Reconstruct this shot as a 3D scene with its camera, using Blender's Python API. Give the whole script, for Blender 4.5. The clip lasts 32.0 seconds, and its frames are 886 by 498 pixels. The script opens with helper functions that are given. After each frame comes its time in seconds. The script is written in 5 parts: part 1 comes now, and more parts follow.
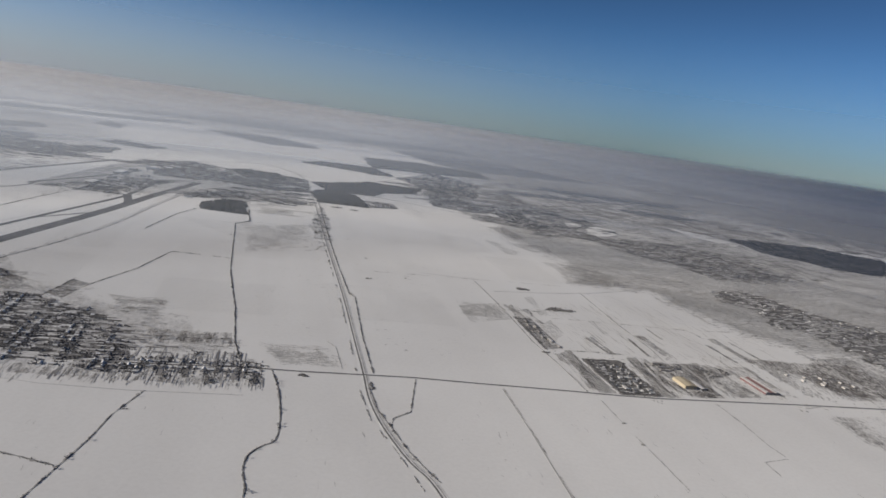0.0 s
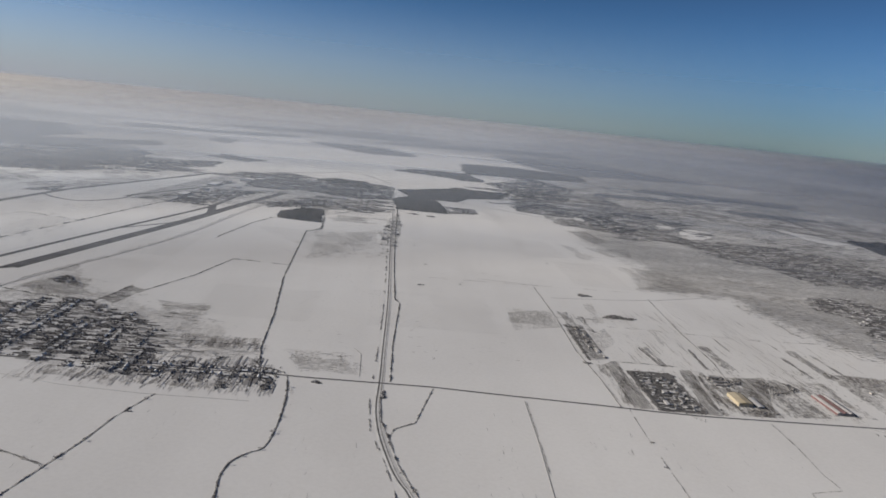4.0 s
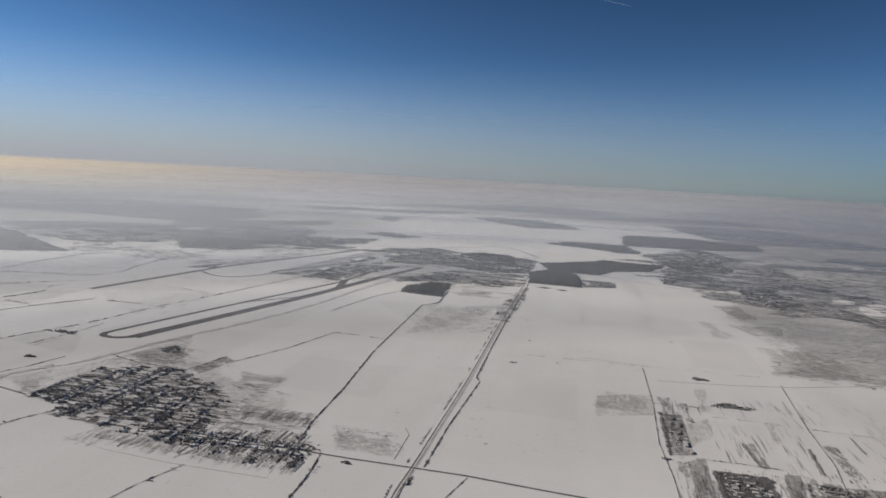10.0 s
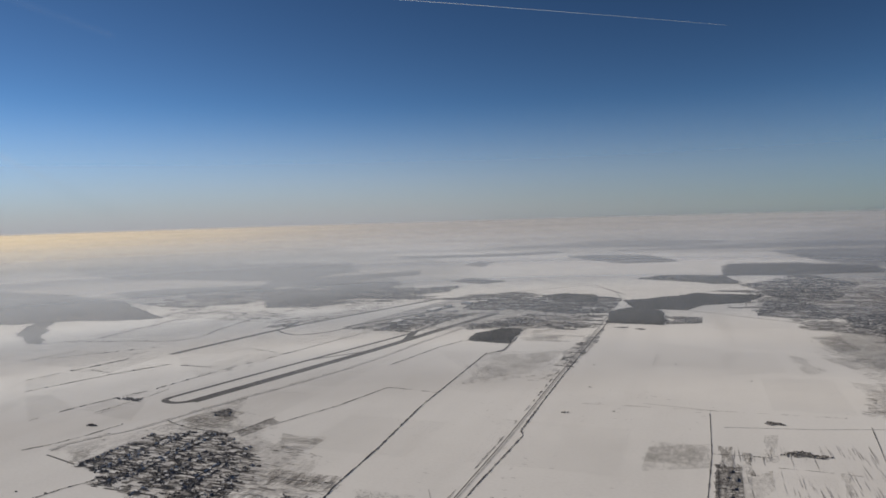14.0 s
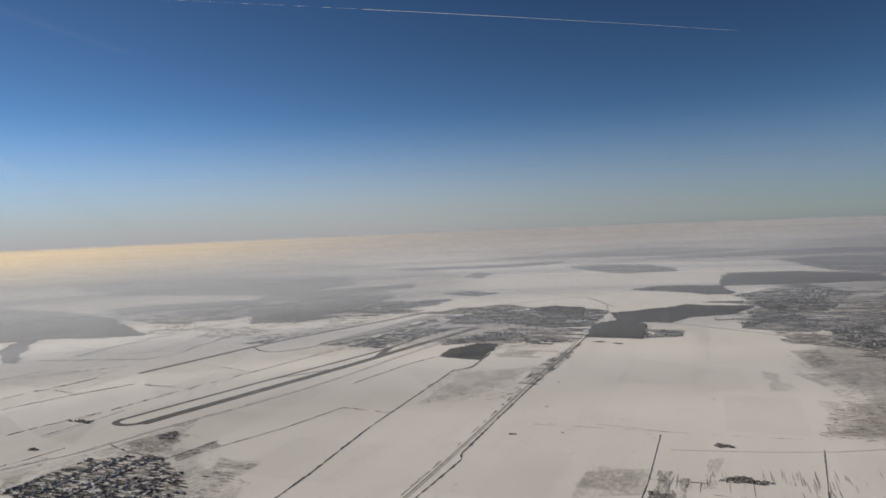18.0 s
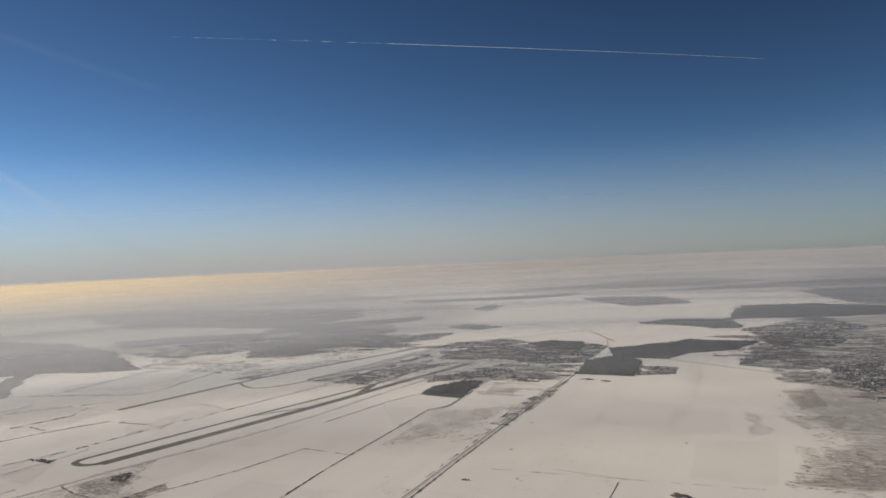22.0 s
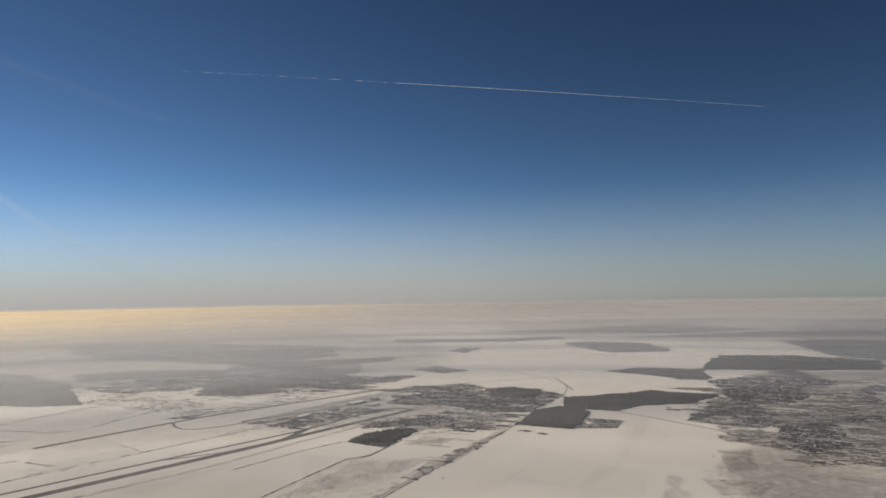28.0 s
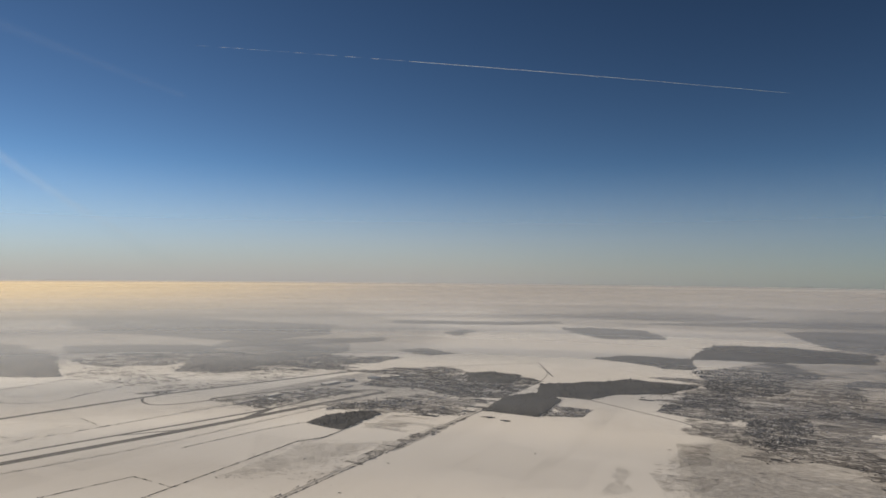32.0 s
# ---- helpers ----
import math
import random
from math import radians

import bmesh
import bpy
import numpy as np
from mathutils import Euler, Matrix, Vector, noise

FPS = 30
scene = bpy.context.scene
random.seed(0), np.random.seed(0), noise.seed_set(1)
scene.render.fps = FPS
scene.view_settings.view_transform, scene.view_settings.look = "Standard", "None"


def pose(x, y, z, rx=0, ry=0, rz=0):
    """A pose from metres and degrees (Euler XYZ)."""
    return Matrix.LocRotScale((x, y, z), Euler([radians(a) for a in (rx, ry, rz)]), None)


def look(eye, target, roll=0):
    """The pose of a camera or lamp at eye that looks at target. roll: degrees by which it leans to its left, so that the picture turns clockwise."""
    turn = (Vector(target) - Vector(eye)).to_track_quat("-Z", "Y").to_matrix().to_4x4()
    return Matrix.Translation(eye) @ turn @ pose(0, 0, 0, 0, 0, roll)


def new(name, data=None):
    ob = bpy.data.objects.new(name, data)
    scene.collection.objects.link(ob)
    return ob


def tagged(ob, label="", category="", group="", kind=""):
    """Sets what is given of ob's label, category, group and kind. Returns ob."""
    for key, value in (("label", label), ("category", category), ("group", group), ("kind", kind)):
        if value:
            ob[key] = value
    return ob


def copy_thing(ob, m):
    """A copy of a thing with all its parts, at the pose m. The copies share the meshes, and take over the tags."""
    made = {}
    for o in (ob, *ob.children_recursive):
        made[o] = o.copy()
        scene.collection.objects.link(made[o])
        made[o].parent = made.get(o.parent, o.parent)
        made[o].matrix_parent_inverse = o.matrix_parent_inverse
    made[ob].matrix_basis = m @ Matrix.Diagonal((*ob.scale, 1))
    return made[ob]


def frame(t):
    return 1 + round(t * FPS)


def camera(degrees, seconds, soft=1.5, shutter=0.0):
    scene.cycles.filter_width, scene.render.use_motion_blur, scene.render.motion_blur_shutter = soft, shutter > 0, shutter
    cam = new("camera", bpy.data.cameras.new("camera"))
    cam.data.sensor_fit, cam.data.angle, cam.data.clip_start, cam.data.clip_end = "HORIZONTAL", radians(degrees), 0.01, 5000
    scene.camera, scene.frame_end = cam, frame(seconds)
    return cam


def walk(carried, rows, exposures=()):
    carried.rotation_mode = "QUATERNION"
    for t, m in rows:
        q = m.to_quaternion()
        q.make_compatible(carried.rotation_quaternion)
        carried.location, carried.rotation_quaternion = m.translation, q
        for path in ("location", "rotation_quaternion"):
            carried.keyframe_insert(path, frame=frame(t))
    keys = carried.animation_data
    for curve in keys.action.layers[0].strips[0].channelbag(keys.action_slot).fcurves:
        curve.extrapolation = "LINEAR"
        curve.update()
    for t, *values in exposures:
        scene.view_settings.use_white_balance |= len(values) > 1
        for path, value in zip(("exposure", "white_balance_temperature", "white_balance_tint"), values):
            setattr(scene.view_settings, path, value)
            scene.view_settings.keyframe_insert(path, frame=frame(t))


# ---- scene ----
# An airliner climbs over a snowy plain beside an airport.  The whole landscape stands at one tenth of life size, so that the
# plain reaches its horizon inside the lens's clipping and the flight stays inside the speed that the camera may have.
cam = camera(65.49, 32.0, soft=1.6)
ROWS = [  # seconds, place, yaw to the left, pitch up, roll
    (0, 3.12, -1.57, 72.68, -0.677, -10.668, 8.389),
    (0.5, 6.63, -0.63, 73.11, 0.097, -10.520, 7.373),
    (1, 10.16, 0.30, 73.47, 1.217, -10.634, 7.250),
    (1.5, 13.66, 1.28, 73.74, 2.108, -10.939, 7.121),
    (2, 17.08, 2.33, 73.95, 3.339, -11.316, 6.993),
    (2.5, 20.38, 3.48, 74.10, 4.278, -11.556, 6.866),
    (3, 23.58, 4.78, 74.20, 5.193, -11.337, 6.234),
    (3.5, 26.73, 6.25, 74.25, 6.801, -11.544, 6.147),
    (4, 29.81, 7.86, 74.28, 9.144, -11.347, 5.974),
    (4.5, 32.80, 9.53, 74.32, 11.014, -11.510, 5.525),
    (6.5, 44.23, 16.19, 74.53, 15.423, -12.645, 5.038),
    (7, 47.18, 17.89, 74.69, 17.407, -11.880, 5.122),
    (7.5, 50.19, 19.64, 74.90, 19.202, -11.605, 4.597),
    (8, 53.23, 21.45, 75.13, 20.827, -10.797, 4.359),
    (8.5, 56.26, 23.30, 75.34, 22.661, -10.295, 4.017),
    (9, 59.22, 25.23, 75.51, 24.138, -8.096, 4.135),
    (9.5, 62.12, 27.24, 75.61, 23.794, -6.584, 3.502),
    (10, 64.93, 29.39, 75.68, 25.231, -6.433, 3.173),
    (10.5, 67.69, 31.67, 75.78, 28.718, -4.322, 1.979),
    (11, 70.44, 34.04, 75.95, 29.504, -4.204, 1.629),
    (11.5, 73.21, 36.50, 76.18, 28.516, -6.058, 1.204),
    (12, 75.98, 39.02, 76.44, 29.626, -5.777, 0.858),
    (12.5, 78.66, 41.60, 76.73, 29.697, -4.401, 0.684),
    (13, 81.28, 44.21, 77.01, 29.523, -4.225, 0.677),
    (13.5, 83.80, 46.83, 77.29, 33.724, -2.686, -1.111),
    (14, 86.29, 49.40, 77.54, 34.347, -2.938, -1.658),
    (14.5, 88.78, 51.93, 77.77, 34.904, -1.342, -1.028),
    (15, 91.28, 54.46, 78.01, 33.997, -1.568, -1.387),
    (15.5, 93.79, 57.02, 78.26, 33.844, -1.454, -1.382),
    (17.5, 103.68, 67.40, 79.20, 35.058, -2.264, -2.300),
    (18, 106.19, 70.02, 79.40, 35.718, -2.076, -2.383),
    (18.5, 108.74, 72.69, 79.59, 36.229, -1.905, -2.833),
    (19, 111.33, 75.38, 79.79, 36.366, -1.606, -2.868),
    (19.5, 113.92, 78.08, 80.00, 36.220, -1.441, -2.775),
    (20, 116.49, 80.77, 80.19, 36.527, -1.115, -2.869),
    (20.5, 118.97, 83.46, 80.41, 36.945, -0.615, -2.848),
    (21, 121.37, 86.13, 80.65, 37.355, -0.277, -2.615),
    (21.5, 123.70, 88.76, 80.90, 37.579, 0.022, -2.860),
    (22, 125.98, 91.42, 81.15, 38.002, 0.513, -2.610),
    (22.5, 128.28, 94.09, 81.38, 38.326, 0.940, -1.964),
    (23, 130.61, 96.80, 81.59, 38.333, 1.097, -2.466),
    (23.5, 132.99, 99.58, 81.77, 38.434, 1.243, -2.585),
    (24, 135.38, 102.44, 81.94, 38.532, 1.424, -2.667),
    (24.5, 137.73, 105.36, 82.08, 38.689, 1.858, -2.262),
    (25, 140.02, 108.35, 82.19, 39.931, 3.255, -2.151),
    (25.5, 142.24, 111.34, 82.30, 39.749, 3.902, -3.237),
    (27.5, 150.99, 123.19, 82.84, 38.492, 3.645, -1.510),
    (28, 153.19, 126.13, 83.02, 38.559, 3.670, -0.976),
    (28.5, 155.42, 129.06, 83.26, 38.713, 3.611, -0.490),
    (29, 157.66, 131.98, 83.52, 38.582, 3.412, -0.287),
    (29.5, 159.94, 134.89, 83.77, 38.565, 2.962, -0.181),
    (30, 162.27, 137.82, 83.98, 38.551, 3.179, -0.071),
    (30.5, 164.64, 140.76, 84.16, 38.497, 3.325, 0.147),
    (31, 167.07, 143.75, 84.30, 38.742, 3.029, 0.459),
    (31.5, 169.56, 146.79, 84.40, 38.635, 2.209, 0.484),
    (32, 172.07, 149.86, 84.47, 39.988, 2.075, 0.543),
]


def aimed(x, y, z, yaw, pitch, roll):
    way = Vector((-math.sin(radians(yaw)) * math.cos(radians(pitch)), math.cos(radians(yaw)) * math.cos(radians(pitch)), math.sin(radians(pitch))))
    return look(Vector((x, y, z)), Vector((x, y, z)) + way, roll)


walk(cam, [(t, aimed(x, y, z, yaw, pitch, roll)) for t, x, y, z, yaw, pitch, roll in ROWS], [(0.0, -0.03, 6080, 10), (13.0, 0.0, 6360, 10), (32.0, 0.04, 7200, 10)])

# ---- daylight: a low winter sun, clear sky above a layer of haze ----
SUN_AZIMUTH, SUN_HEIGHT = 100.0, 23.0  # degrees to the left of +y; degrees above the plain
to_sun = Vector((-math.sin(radians(SUN_AZIMUTH)) * math.cos(radians(SUN_HEIGHT)), math.cos(radians(SUN_AZIMUTH)) * math.cos(radians(SUN_HEIGHT)), math.sin(radians(SUN_HEIGHT))))
world = bpy.data.worlds.new("sky")
scene.world = world
world.use_nodes = True
sky = world.node_tree.nodes.new("ShaderNodeTexSky")
sky.sky_type, sky.sun_disc = "NISHITA", False
sky.sun_elevation, sky.sun_rotation = radians(SUN_HEIGHT), radians(-SUN_AZIMUTH)
sky.altitude, sky.air_density, sky.dust_density, sky.ozone_density = 0.0, 0.45, 0.0, 2.6
background = world.node_tree.nodes["Background"]
background.inputs["Strength"].default_value = 0.11
# dry winter air: a deeper blue overhead than the model's, the same pale horizon
scaled, deeper = world.node_tree.nodes.new("ShaderNodeMix"), world.node_tree.nodes.new("ShaderNodeGamma")
scaled.data_type, scaled.blend_type = "RGBA", "MULTIPLY"
scaled.inputs[0].default_value, scaled.inputs[7].default_value = 1.0, (0.525, 0.511, 0.432, 1)
deeper.inputs["Gamma"].default_value = 1.52
world.node_tree.links.new(sky.outputs["Color"], scaled.inputs[6])
world.node_tree.links.new(scaled.outputs[2], deeper.inputs["Color"])
world.node_tree.links.new(deeper.outputs["Color"], background.inputs["Color"])
sun = bpy.data.lights.new("sun", "SUN")
sun.energy, sun.angle, sun.color = 4.6, radians(0.6), (1.0, 0.885, 0.735)
new("sun", sun).matrix_world = look(to_sun * 3000, Vector((0, 0, 0)))

scene.cycles.transparent_max_bounces = 32  # many thin veils of haze lie one behind another

# ---- helpers of this scene ----
rng = np.random.default_rng(7)
ALONG = Vector((0.972, 0.235))  # the run of the paved road
AWAY = Vector((-0.235, 0.972))  # the run of the highway and of the field bounds


def uv(p):
    """Field axes (along the paved road, away from it) of a place in the plan."""
    return p[0] * ALONG.x + p[1] * ALONG.y, p[0] * AWAY.x + p[1] * AWAY.y


def xy(u, v):
    return u * ALONG.x + v * AWAY.x, u * ALONG.y + v * AWAY.y


def inside(px, py, poly):
    """Which of the places lie inside the polygon."""
    px, py = np.asarray(px, float), np.asarray(py, float)
    hit = np.zeros(px.shape, bool)
    for (ax, ay), (bx, by) in zip(poly, poly[1:] + poly[:1]):
        crosses = (ay > py) != (by > py)
        hit ^= crosses & (px < (bx - ax) * (py - ay) / (by - ay + 1e-9) + ax)
    return hit


def grown(poly, d):
    """The polygon moved out from its middle by d metres (in: minus)."""
    cx, cy = sum(p[0] for p in poly) / len(poly), sum(p[1] for p in poly) / len(poly)
    out = []
    for x, y in poly:
        far = math.hypot(x - cx, y - cy)
        k = max(0.05, (far + d) / far)
        out.append((cx + (x - cx) * k, cy + (y - cy) * k))
    return out


def ragged(poly, step, amount, seed=0):
    """The polygon's outline cut into short pieces and shaken, for natural edges."""
    r = random.Random(seed)
    out = []
    for (ax, ay), (bx, by) in zip(poly, poly[1:] + poly[:1]):
        n = max(1, int(math.hypot(bx - ax, by - ay) / step))
        for k in range(n):
            s = amount if k else amount * 0.3
            out.append((ax + (bx - ax) * k / n + r.uniform(-s, s), ay + (by - ay) * k / n + r.uniform(-s, s)))
    return out


def stepped(pts, step):
    """Places every step metres along a line, with the way at each."""
    out = []
    for (ax, ay), (bx, by) in zip(pts, pts[1:]):
        far = math.hypot(bx - ax, by - ay)
        n = max(1, int(round(far / step)))
        out += [(ax + (bx - ax) * k / n, ay + (by - ay) * k / n, (bx - ax) / far, (by - ay) / far) for k in range(n)]
    out.append((*pts[-1], *out[-1][2:]))
    return out


def smooth(pts, rounds=2):
    """A line with its corners rounded off."""
    for _ in range(rounds):
        cut = [pts[0]]
        for a, b in zip(pts, pts[1:]):
            cut += [(a[0] * 0.75 + b[0] * 0.25, a[1] * 0.75 + b[1] * 0.25), (a[0] * 0.25 + b[0] * 0.75, a[1] * 0.25 + b[1] * 0.75)]
        pts = cut + [pts[-1]]
    return pts


def mesh(name, verts, faces, material, spread=None):
    me = bpy.data.meshes.new(name)
    me.from_pydata([tuple(map(float, v)) for v in verts], [], [tuple(map(int, f)) for f in faces])
    if spread is not None:
        me.attributes.new("spread", "FLOAT", "POINT").data.foreach_set("value", np.asarray(spread, np.float32))
    for m in material if isinstance(material, (list, tuple)) else [material]:
        me.materials.append(m)
    me.update()
    return me


def part(name, me, parent, label="", at=None):
    ob = new(name, me)
    ob.parent = parent
    if at is not None:
        ob.matrix_basis = at
    return tagged(ob, label) if label else ob


def thing(name, me, label, category, group="", kind="", at=None):
    ob = tagged(new(name, me), label, category, group, kind)
    if at is not None:
        ob.matrix_world = at
    return ob


# ---- materials ----
def nodes_of(name):
    m = bpy.data.materials.new(name)
    m.use_nodes = True
    return m, m.node_tree.nodes, m.node_tree.links, m.node_tree.nodes["Principled BSDF"]


def noise_at(n, l, scale, detail=4.0, rough=0.55, stretch=None, turn=0.0):
    """Noise over the plan, in metres."""
    geo, tex = n.new("ShaderNodeNewGeometry"), n.new("ShaderNodeTexNoise")
    tex.inputs["Scale"].default_value, tex.inputs["Detail"].default_value, tex.inputs["Roughness"].default_value = scale, detail, rough
    if stretch:
        mapping = n.new("ShaderNodeMapping")
        mapping.inputs["Scale"].default_value = stretch
        turned = n.new("ShaderNodeVectorRotate")
        turned.rotation_type = "Z_AXIS"
        turned.inputs["Angle"].default_value = -radians(turn)
        l.new(geo.outputs["Position"], turned.inputs["Vector"])
        l.new(turned.outputs["Vector"], mapping.inputs["Vector"])
        l.new(mapping.outputs["Vector"], tex.inputs["Vector"])
    else:
        l.new(geo.outputs["Position"], tex.inputs["Vector"])
    return tex.outputs["Fac"]


def ramp(n, l, fac, low, high, a=0.0, b=1.0):
    node = n.new("ShaderNodeMapRange")
    node.interpolation_type = "SMOOTHSTEP"
    for key, value in (("From Min", low), ("From Max", high), ("To Min", a), ("To Max", b)):
        node.inputs[key].default_value = value
    l.new(fac, node.inputs["Value"])
    return node.outputs["Result"]


def mixed(n, l, fac, a, b):
    node = n.new("ShaderNodeMix")
    node.data_type = "RGBA"
    for slot, value in ((0, fac), (6, a), (7, b)):
        if isinstance(value, (tuple, float, int)):
            node.inputs[slot].default_value = (*value, 1) if isinstance(value, tuple) else value
        else:
            l.new(value, node.inputs[slot])
    return node.outputs[2]


def maths(n, l, op, a, b):
    node = n.new("ShaderNodeMath")
    node.operation = op
    for slot, value in ((0, a), (1, b)):
        if isinstance(value, (float, int)):
            node.inputs[slot].default_value = value
        else:
            l.new(value, node.inputs[slot])
    return node.outputs[0]


SNOW, SNOW_OLD, SOIL = (0.86, 0.85, 0.83), (0.65, 0.637, 0.62), (0.16, 0.145, 0.135)


def snow_colour(n, l):
    """Wind-packed snow: broad drifts, ploughed furrows that show through, fine grain."""
    drift = ramp(n, l, noise_at(n, l, 0.012, 5.0), 0.36, 0.66)
    furrow = ramp(n, l, noise_at(n, l, 0.05, 3.0, 0.5, (1.0, 0.06, 1.0), 13.6), 0.35, 0.75)
    grain = ramp(n, l, noise_at(n, l, 0.9, 5.0, 0.7), 0.3, 0.75)
    total = maths(n, l, "ADD", maths(n, l, "MULTIPLY", drift, 0.26), maths(n, l, "ADD", maths(n, l, "MULTIPLY", furrow, 0.2), maths(n, l, "MULTIPLY", grain, 0.22)))
    return mixed(n, l, total, SNOW, SNOW_OLD)


def snow_material(name, bare=0.0, soil=SOIL, low=0.35, high=0.65, scale=0.05, stretch=None, turn=13.6, fine=0.5, mix=0.45):
    """Snow, through which soil or stubble shows towards the middle of a patch (the spread of its mesh)."""
    m, n, l, shader = nodes_of(name)
    colour = snow_colour(n, l)
    if bare:
        spread = n.new("ShaderNodeAttribute")
        spread.attribute_name = "spread"
        broad = noise_at(n, l, scale, 6.0, 0.62, stretch, turn)
        small = noise_at(n, l, fine, 6.0, 0.75, stretch, turn)
        wanted = maths(n, l, "ADD", maths(n, l, "MULTIPLY", broad, 1 - mix), maths(n, l, "MULTIPLY", small, mix))
        lifted = maths(n, l, "SUBTRACT", maths(n, l, "ADD", wanted, maths(n, l, "MULTIPLY", spread.outputs["Fac"], 0.28)), 0.28)
        seen = maths(n, l, "MULTIPLY", ramp(n, l, lifted, low, high), bare)
        # between the bare spots the snow of the plain below shows
        l.new(seen, shader.inputs["Alpha"])
        colour = mixed(n, l, noise_at(n, l, fine * 0.3, 4.0), soil, tuple(1.3 * c for c in soil))
    l.new(colour, shader.inputs["Base Color"])
    shader.inputs["Roughness"].default_value = 0.75
    shader.inputs["Specular IOR Level"].default_value = 0.2
    bump = n.new("ShaderNodeBump")
    bump.inputs["Strength"].default_value, bump.inputs["Distance"].default_value = 0.12, 0.12
    l.new(noise_at(n, l, 0.6, 5.0, 0.65), bump.inputs["Height"])
    l.new(bump.outputs["Normal"], shader.inputs["Normal"])
    return m


def surface(name, colour, other, scale=1.0, rough=0.8, low=0.35, high=0.65, island=0.0, metal=0.0, object_random=0.0):
    """A plain material in two tones, broken up at two scales; islands or objects may differ in tone."""
    m, n, l, shader = nodes_of(name)
    fac = maths(n, l, "ADD", maths(n, l, "MULTIPLY", noise_at(n, l, scale, 5.0, 0.65), 0.65), maths(n, l, "MULTIPLY", noise_at(n, l, scale * 7, 3.0), 0.35))
    if island:
        geo = n.new("ShaderNodeNewGeometry")
        fac = maths(n, l, "ADD", fac, maths(n, l, "MULTIPLY", maths(n, l, "SUBTRACT", geo.outputs["Random Per Island"], 0.5), island))
    if object_random:
        info = n.new("ShaderNodeObjectInfo")
        fac = maths(n, l, "ADD", fac, maths(n, l, "MULTIPLY", maths(n, l, "SUBTRACT", info.outputs["Random"], 0.5), object_random))
    l.new(mixed(n, l, ramp(n, l, fac, low, high), colour, other), shader.inputs["Base Color"])
    shader.inputs["Roughness"].default_value, shader.inputs["Metallic"].default_value = rough, metal
    shader.inputs["Specular IOR Level"].default_value = 0.25
    return m


snow = snow_material("snow")
stubble = snow_material("snowy_stubble", 0.34, (0.2, 0.188, 0.178), 0.4, 0.6, 0.12, (1.0, 0.5, 1.0), 103.6, 0.9, 0.62)
faint = [snow_material("thin_snow", b, (0.24, 0.225, 0.21), 0.3, 0.6, 0.03, None, 13.6, 1.4, 0.5) for b in (0.012, 0.025, 0.04)]
grey_snow = snow_material("greyer_snow", 0.06, (0.25, 0.245, 0.25), 0.15, 0.5, 0.05, None, 13.6, 1.2, 0.5)
patchy_far = snow_material("far_patchy_snow", 0.37, (0.16, 0.154, 0.15), 0.3, 0.6, 0.05, (0.5, 1.0, 1.0), 13.6, 0.55, 0.66)
town_ground = snow_material("town_ground", 0.75, (0.16, 0.155, 0.158), 0.4, 0.57, 0.07, (0.4, 1.0, 1.0), 13.6, 0.8, 0.5)
mottled = snow_material("thin_mottled_snow", 0.22, (0.2, 0.185, 0.172), 0.4, 0.6, 0.14, (1.0, 0.4, 1.0), 13.6, 0.8, 0.6)
wide_mottle = snow_material("mottled_stubble", 0.25, (0.2, 0.188, 0.178), 0.38, 0.6, 0.1, (1.0, 0.7, 1.0), 13.6, 0.6, 0.6)
streaks = snow_material("furrowed_snow", 0.6, (0.17, 0.155, 0.145), 0.46, 0.61, 0.35, (1.0, 0.25, 1.0), 13.6, 2.6, 0.5)
trodden = snow_material("trodden_village_snow", 0.62, (0.17, 0.163, 0.16), 0.4, 0.58, 0.3, (0.3, 1.0, 1.0), 13.6, 2.0, 0.5)
patchy = snow_material("patchy_snow", 0.65, (0.18, 0.165, 0.155), 0.44, 0.6, 0.05, (1.0, 0.35, 1.0), 13.6, 1.2, 0.5)
ploughed = snow_material("ploughed_strips", 0.55, (0.14, 0.13, 0.122), 0.42, 0.58, 0.4, (1.0, 0.35, 1.0), 13.6, 2.2, 0.5)
yard_soil = snow_material("yard_soil", 0.85, (0.09, 0.088, 0.088), 0.3, 0.56, 0.5, (1.0, 0.5, 1.0), 13.6, 2.0, 0.5)
dark_strip = snow_material("strip_of_soil", 0.42, (0.18, 0.17, 0.16), 0.3, 0.55, 0.3, (1.0, 0.2, 1.0), 13.6, 2.0, 0.5)
asphalt = surface("asphalt", (0.075, 0.075, 0.08), (0.13, 0.13, 0.135), 0.3, 0.85)
worn_asphalt = surface("snow_dusted_asphalt", (0.08, 0.08, 0.083), (0.24, 0.236, 0.232), 0.6, 0.85)
runway_tarmac = surface("runway_tarmac", (0.08, 0.08, 0.086), (0.16, 0.16, 0.165), 0.08, 0.85)
driven = surface("verge_snow", (0.58, 0.57, 0.56), (0.8, 0.79, 0.78), 0.35, 0.8)
worn_snow = surface("driven_snow", (0.46, 0.45, 0.44), (0.68, 0.67, 0.66), 0.5, 0.8)
bank_snow = surface("ploughed_up_snow", (0.7, 0.69, 0.69), (0.84, 0.83, 0.83), 0.8, 0.7)
twigs = surface("bare_twigs", (0.115, 0.112, 0.112), (0.26, 0.252, 0.248), 1.2, 0.9, island=0.35)
bark = surface("bark", (0.06, 0.05, 0.045), (0.12, 0.1, 0.09), 3.0, 0.9)
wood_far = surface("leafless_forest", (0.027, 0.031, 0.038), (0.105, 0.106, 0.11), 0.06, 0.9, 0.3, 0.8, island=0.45)
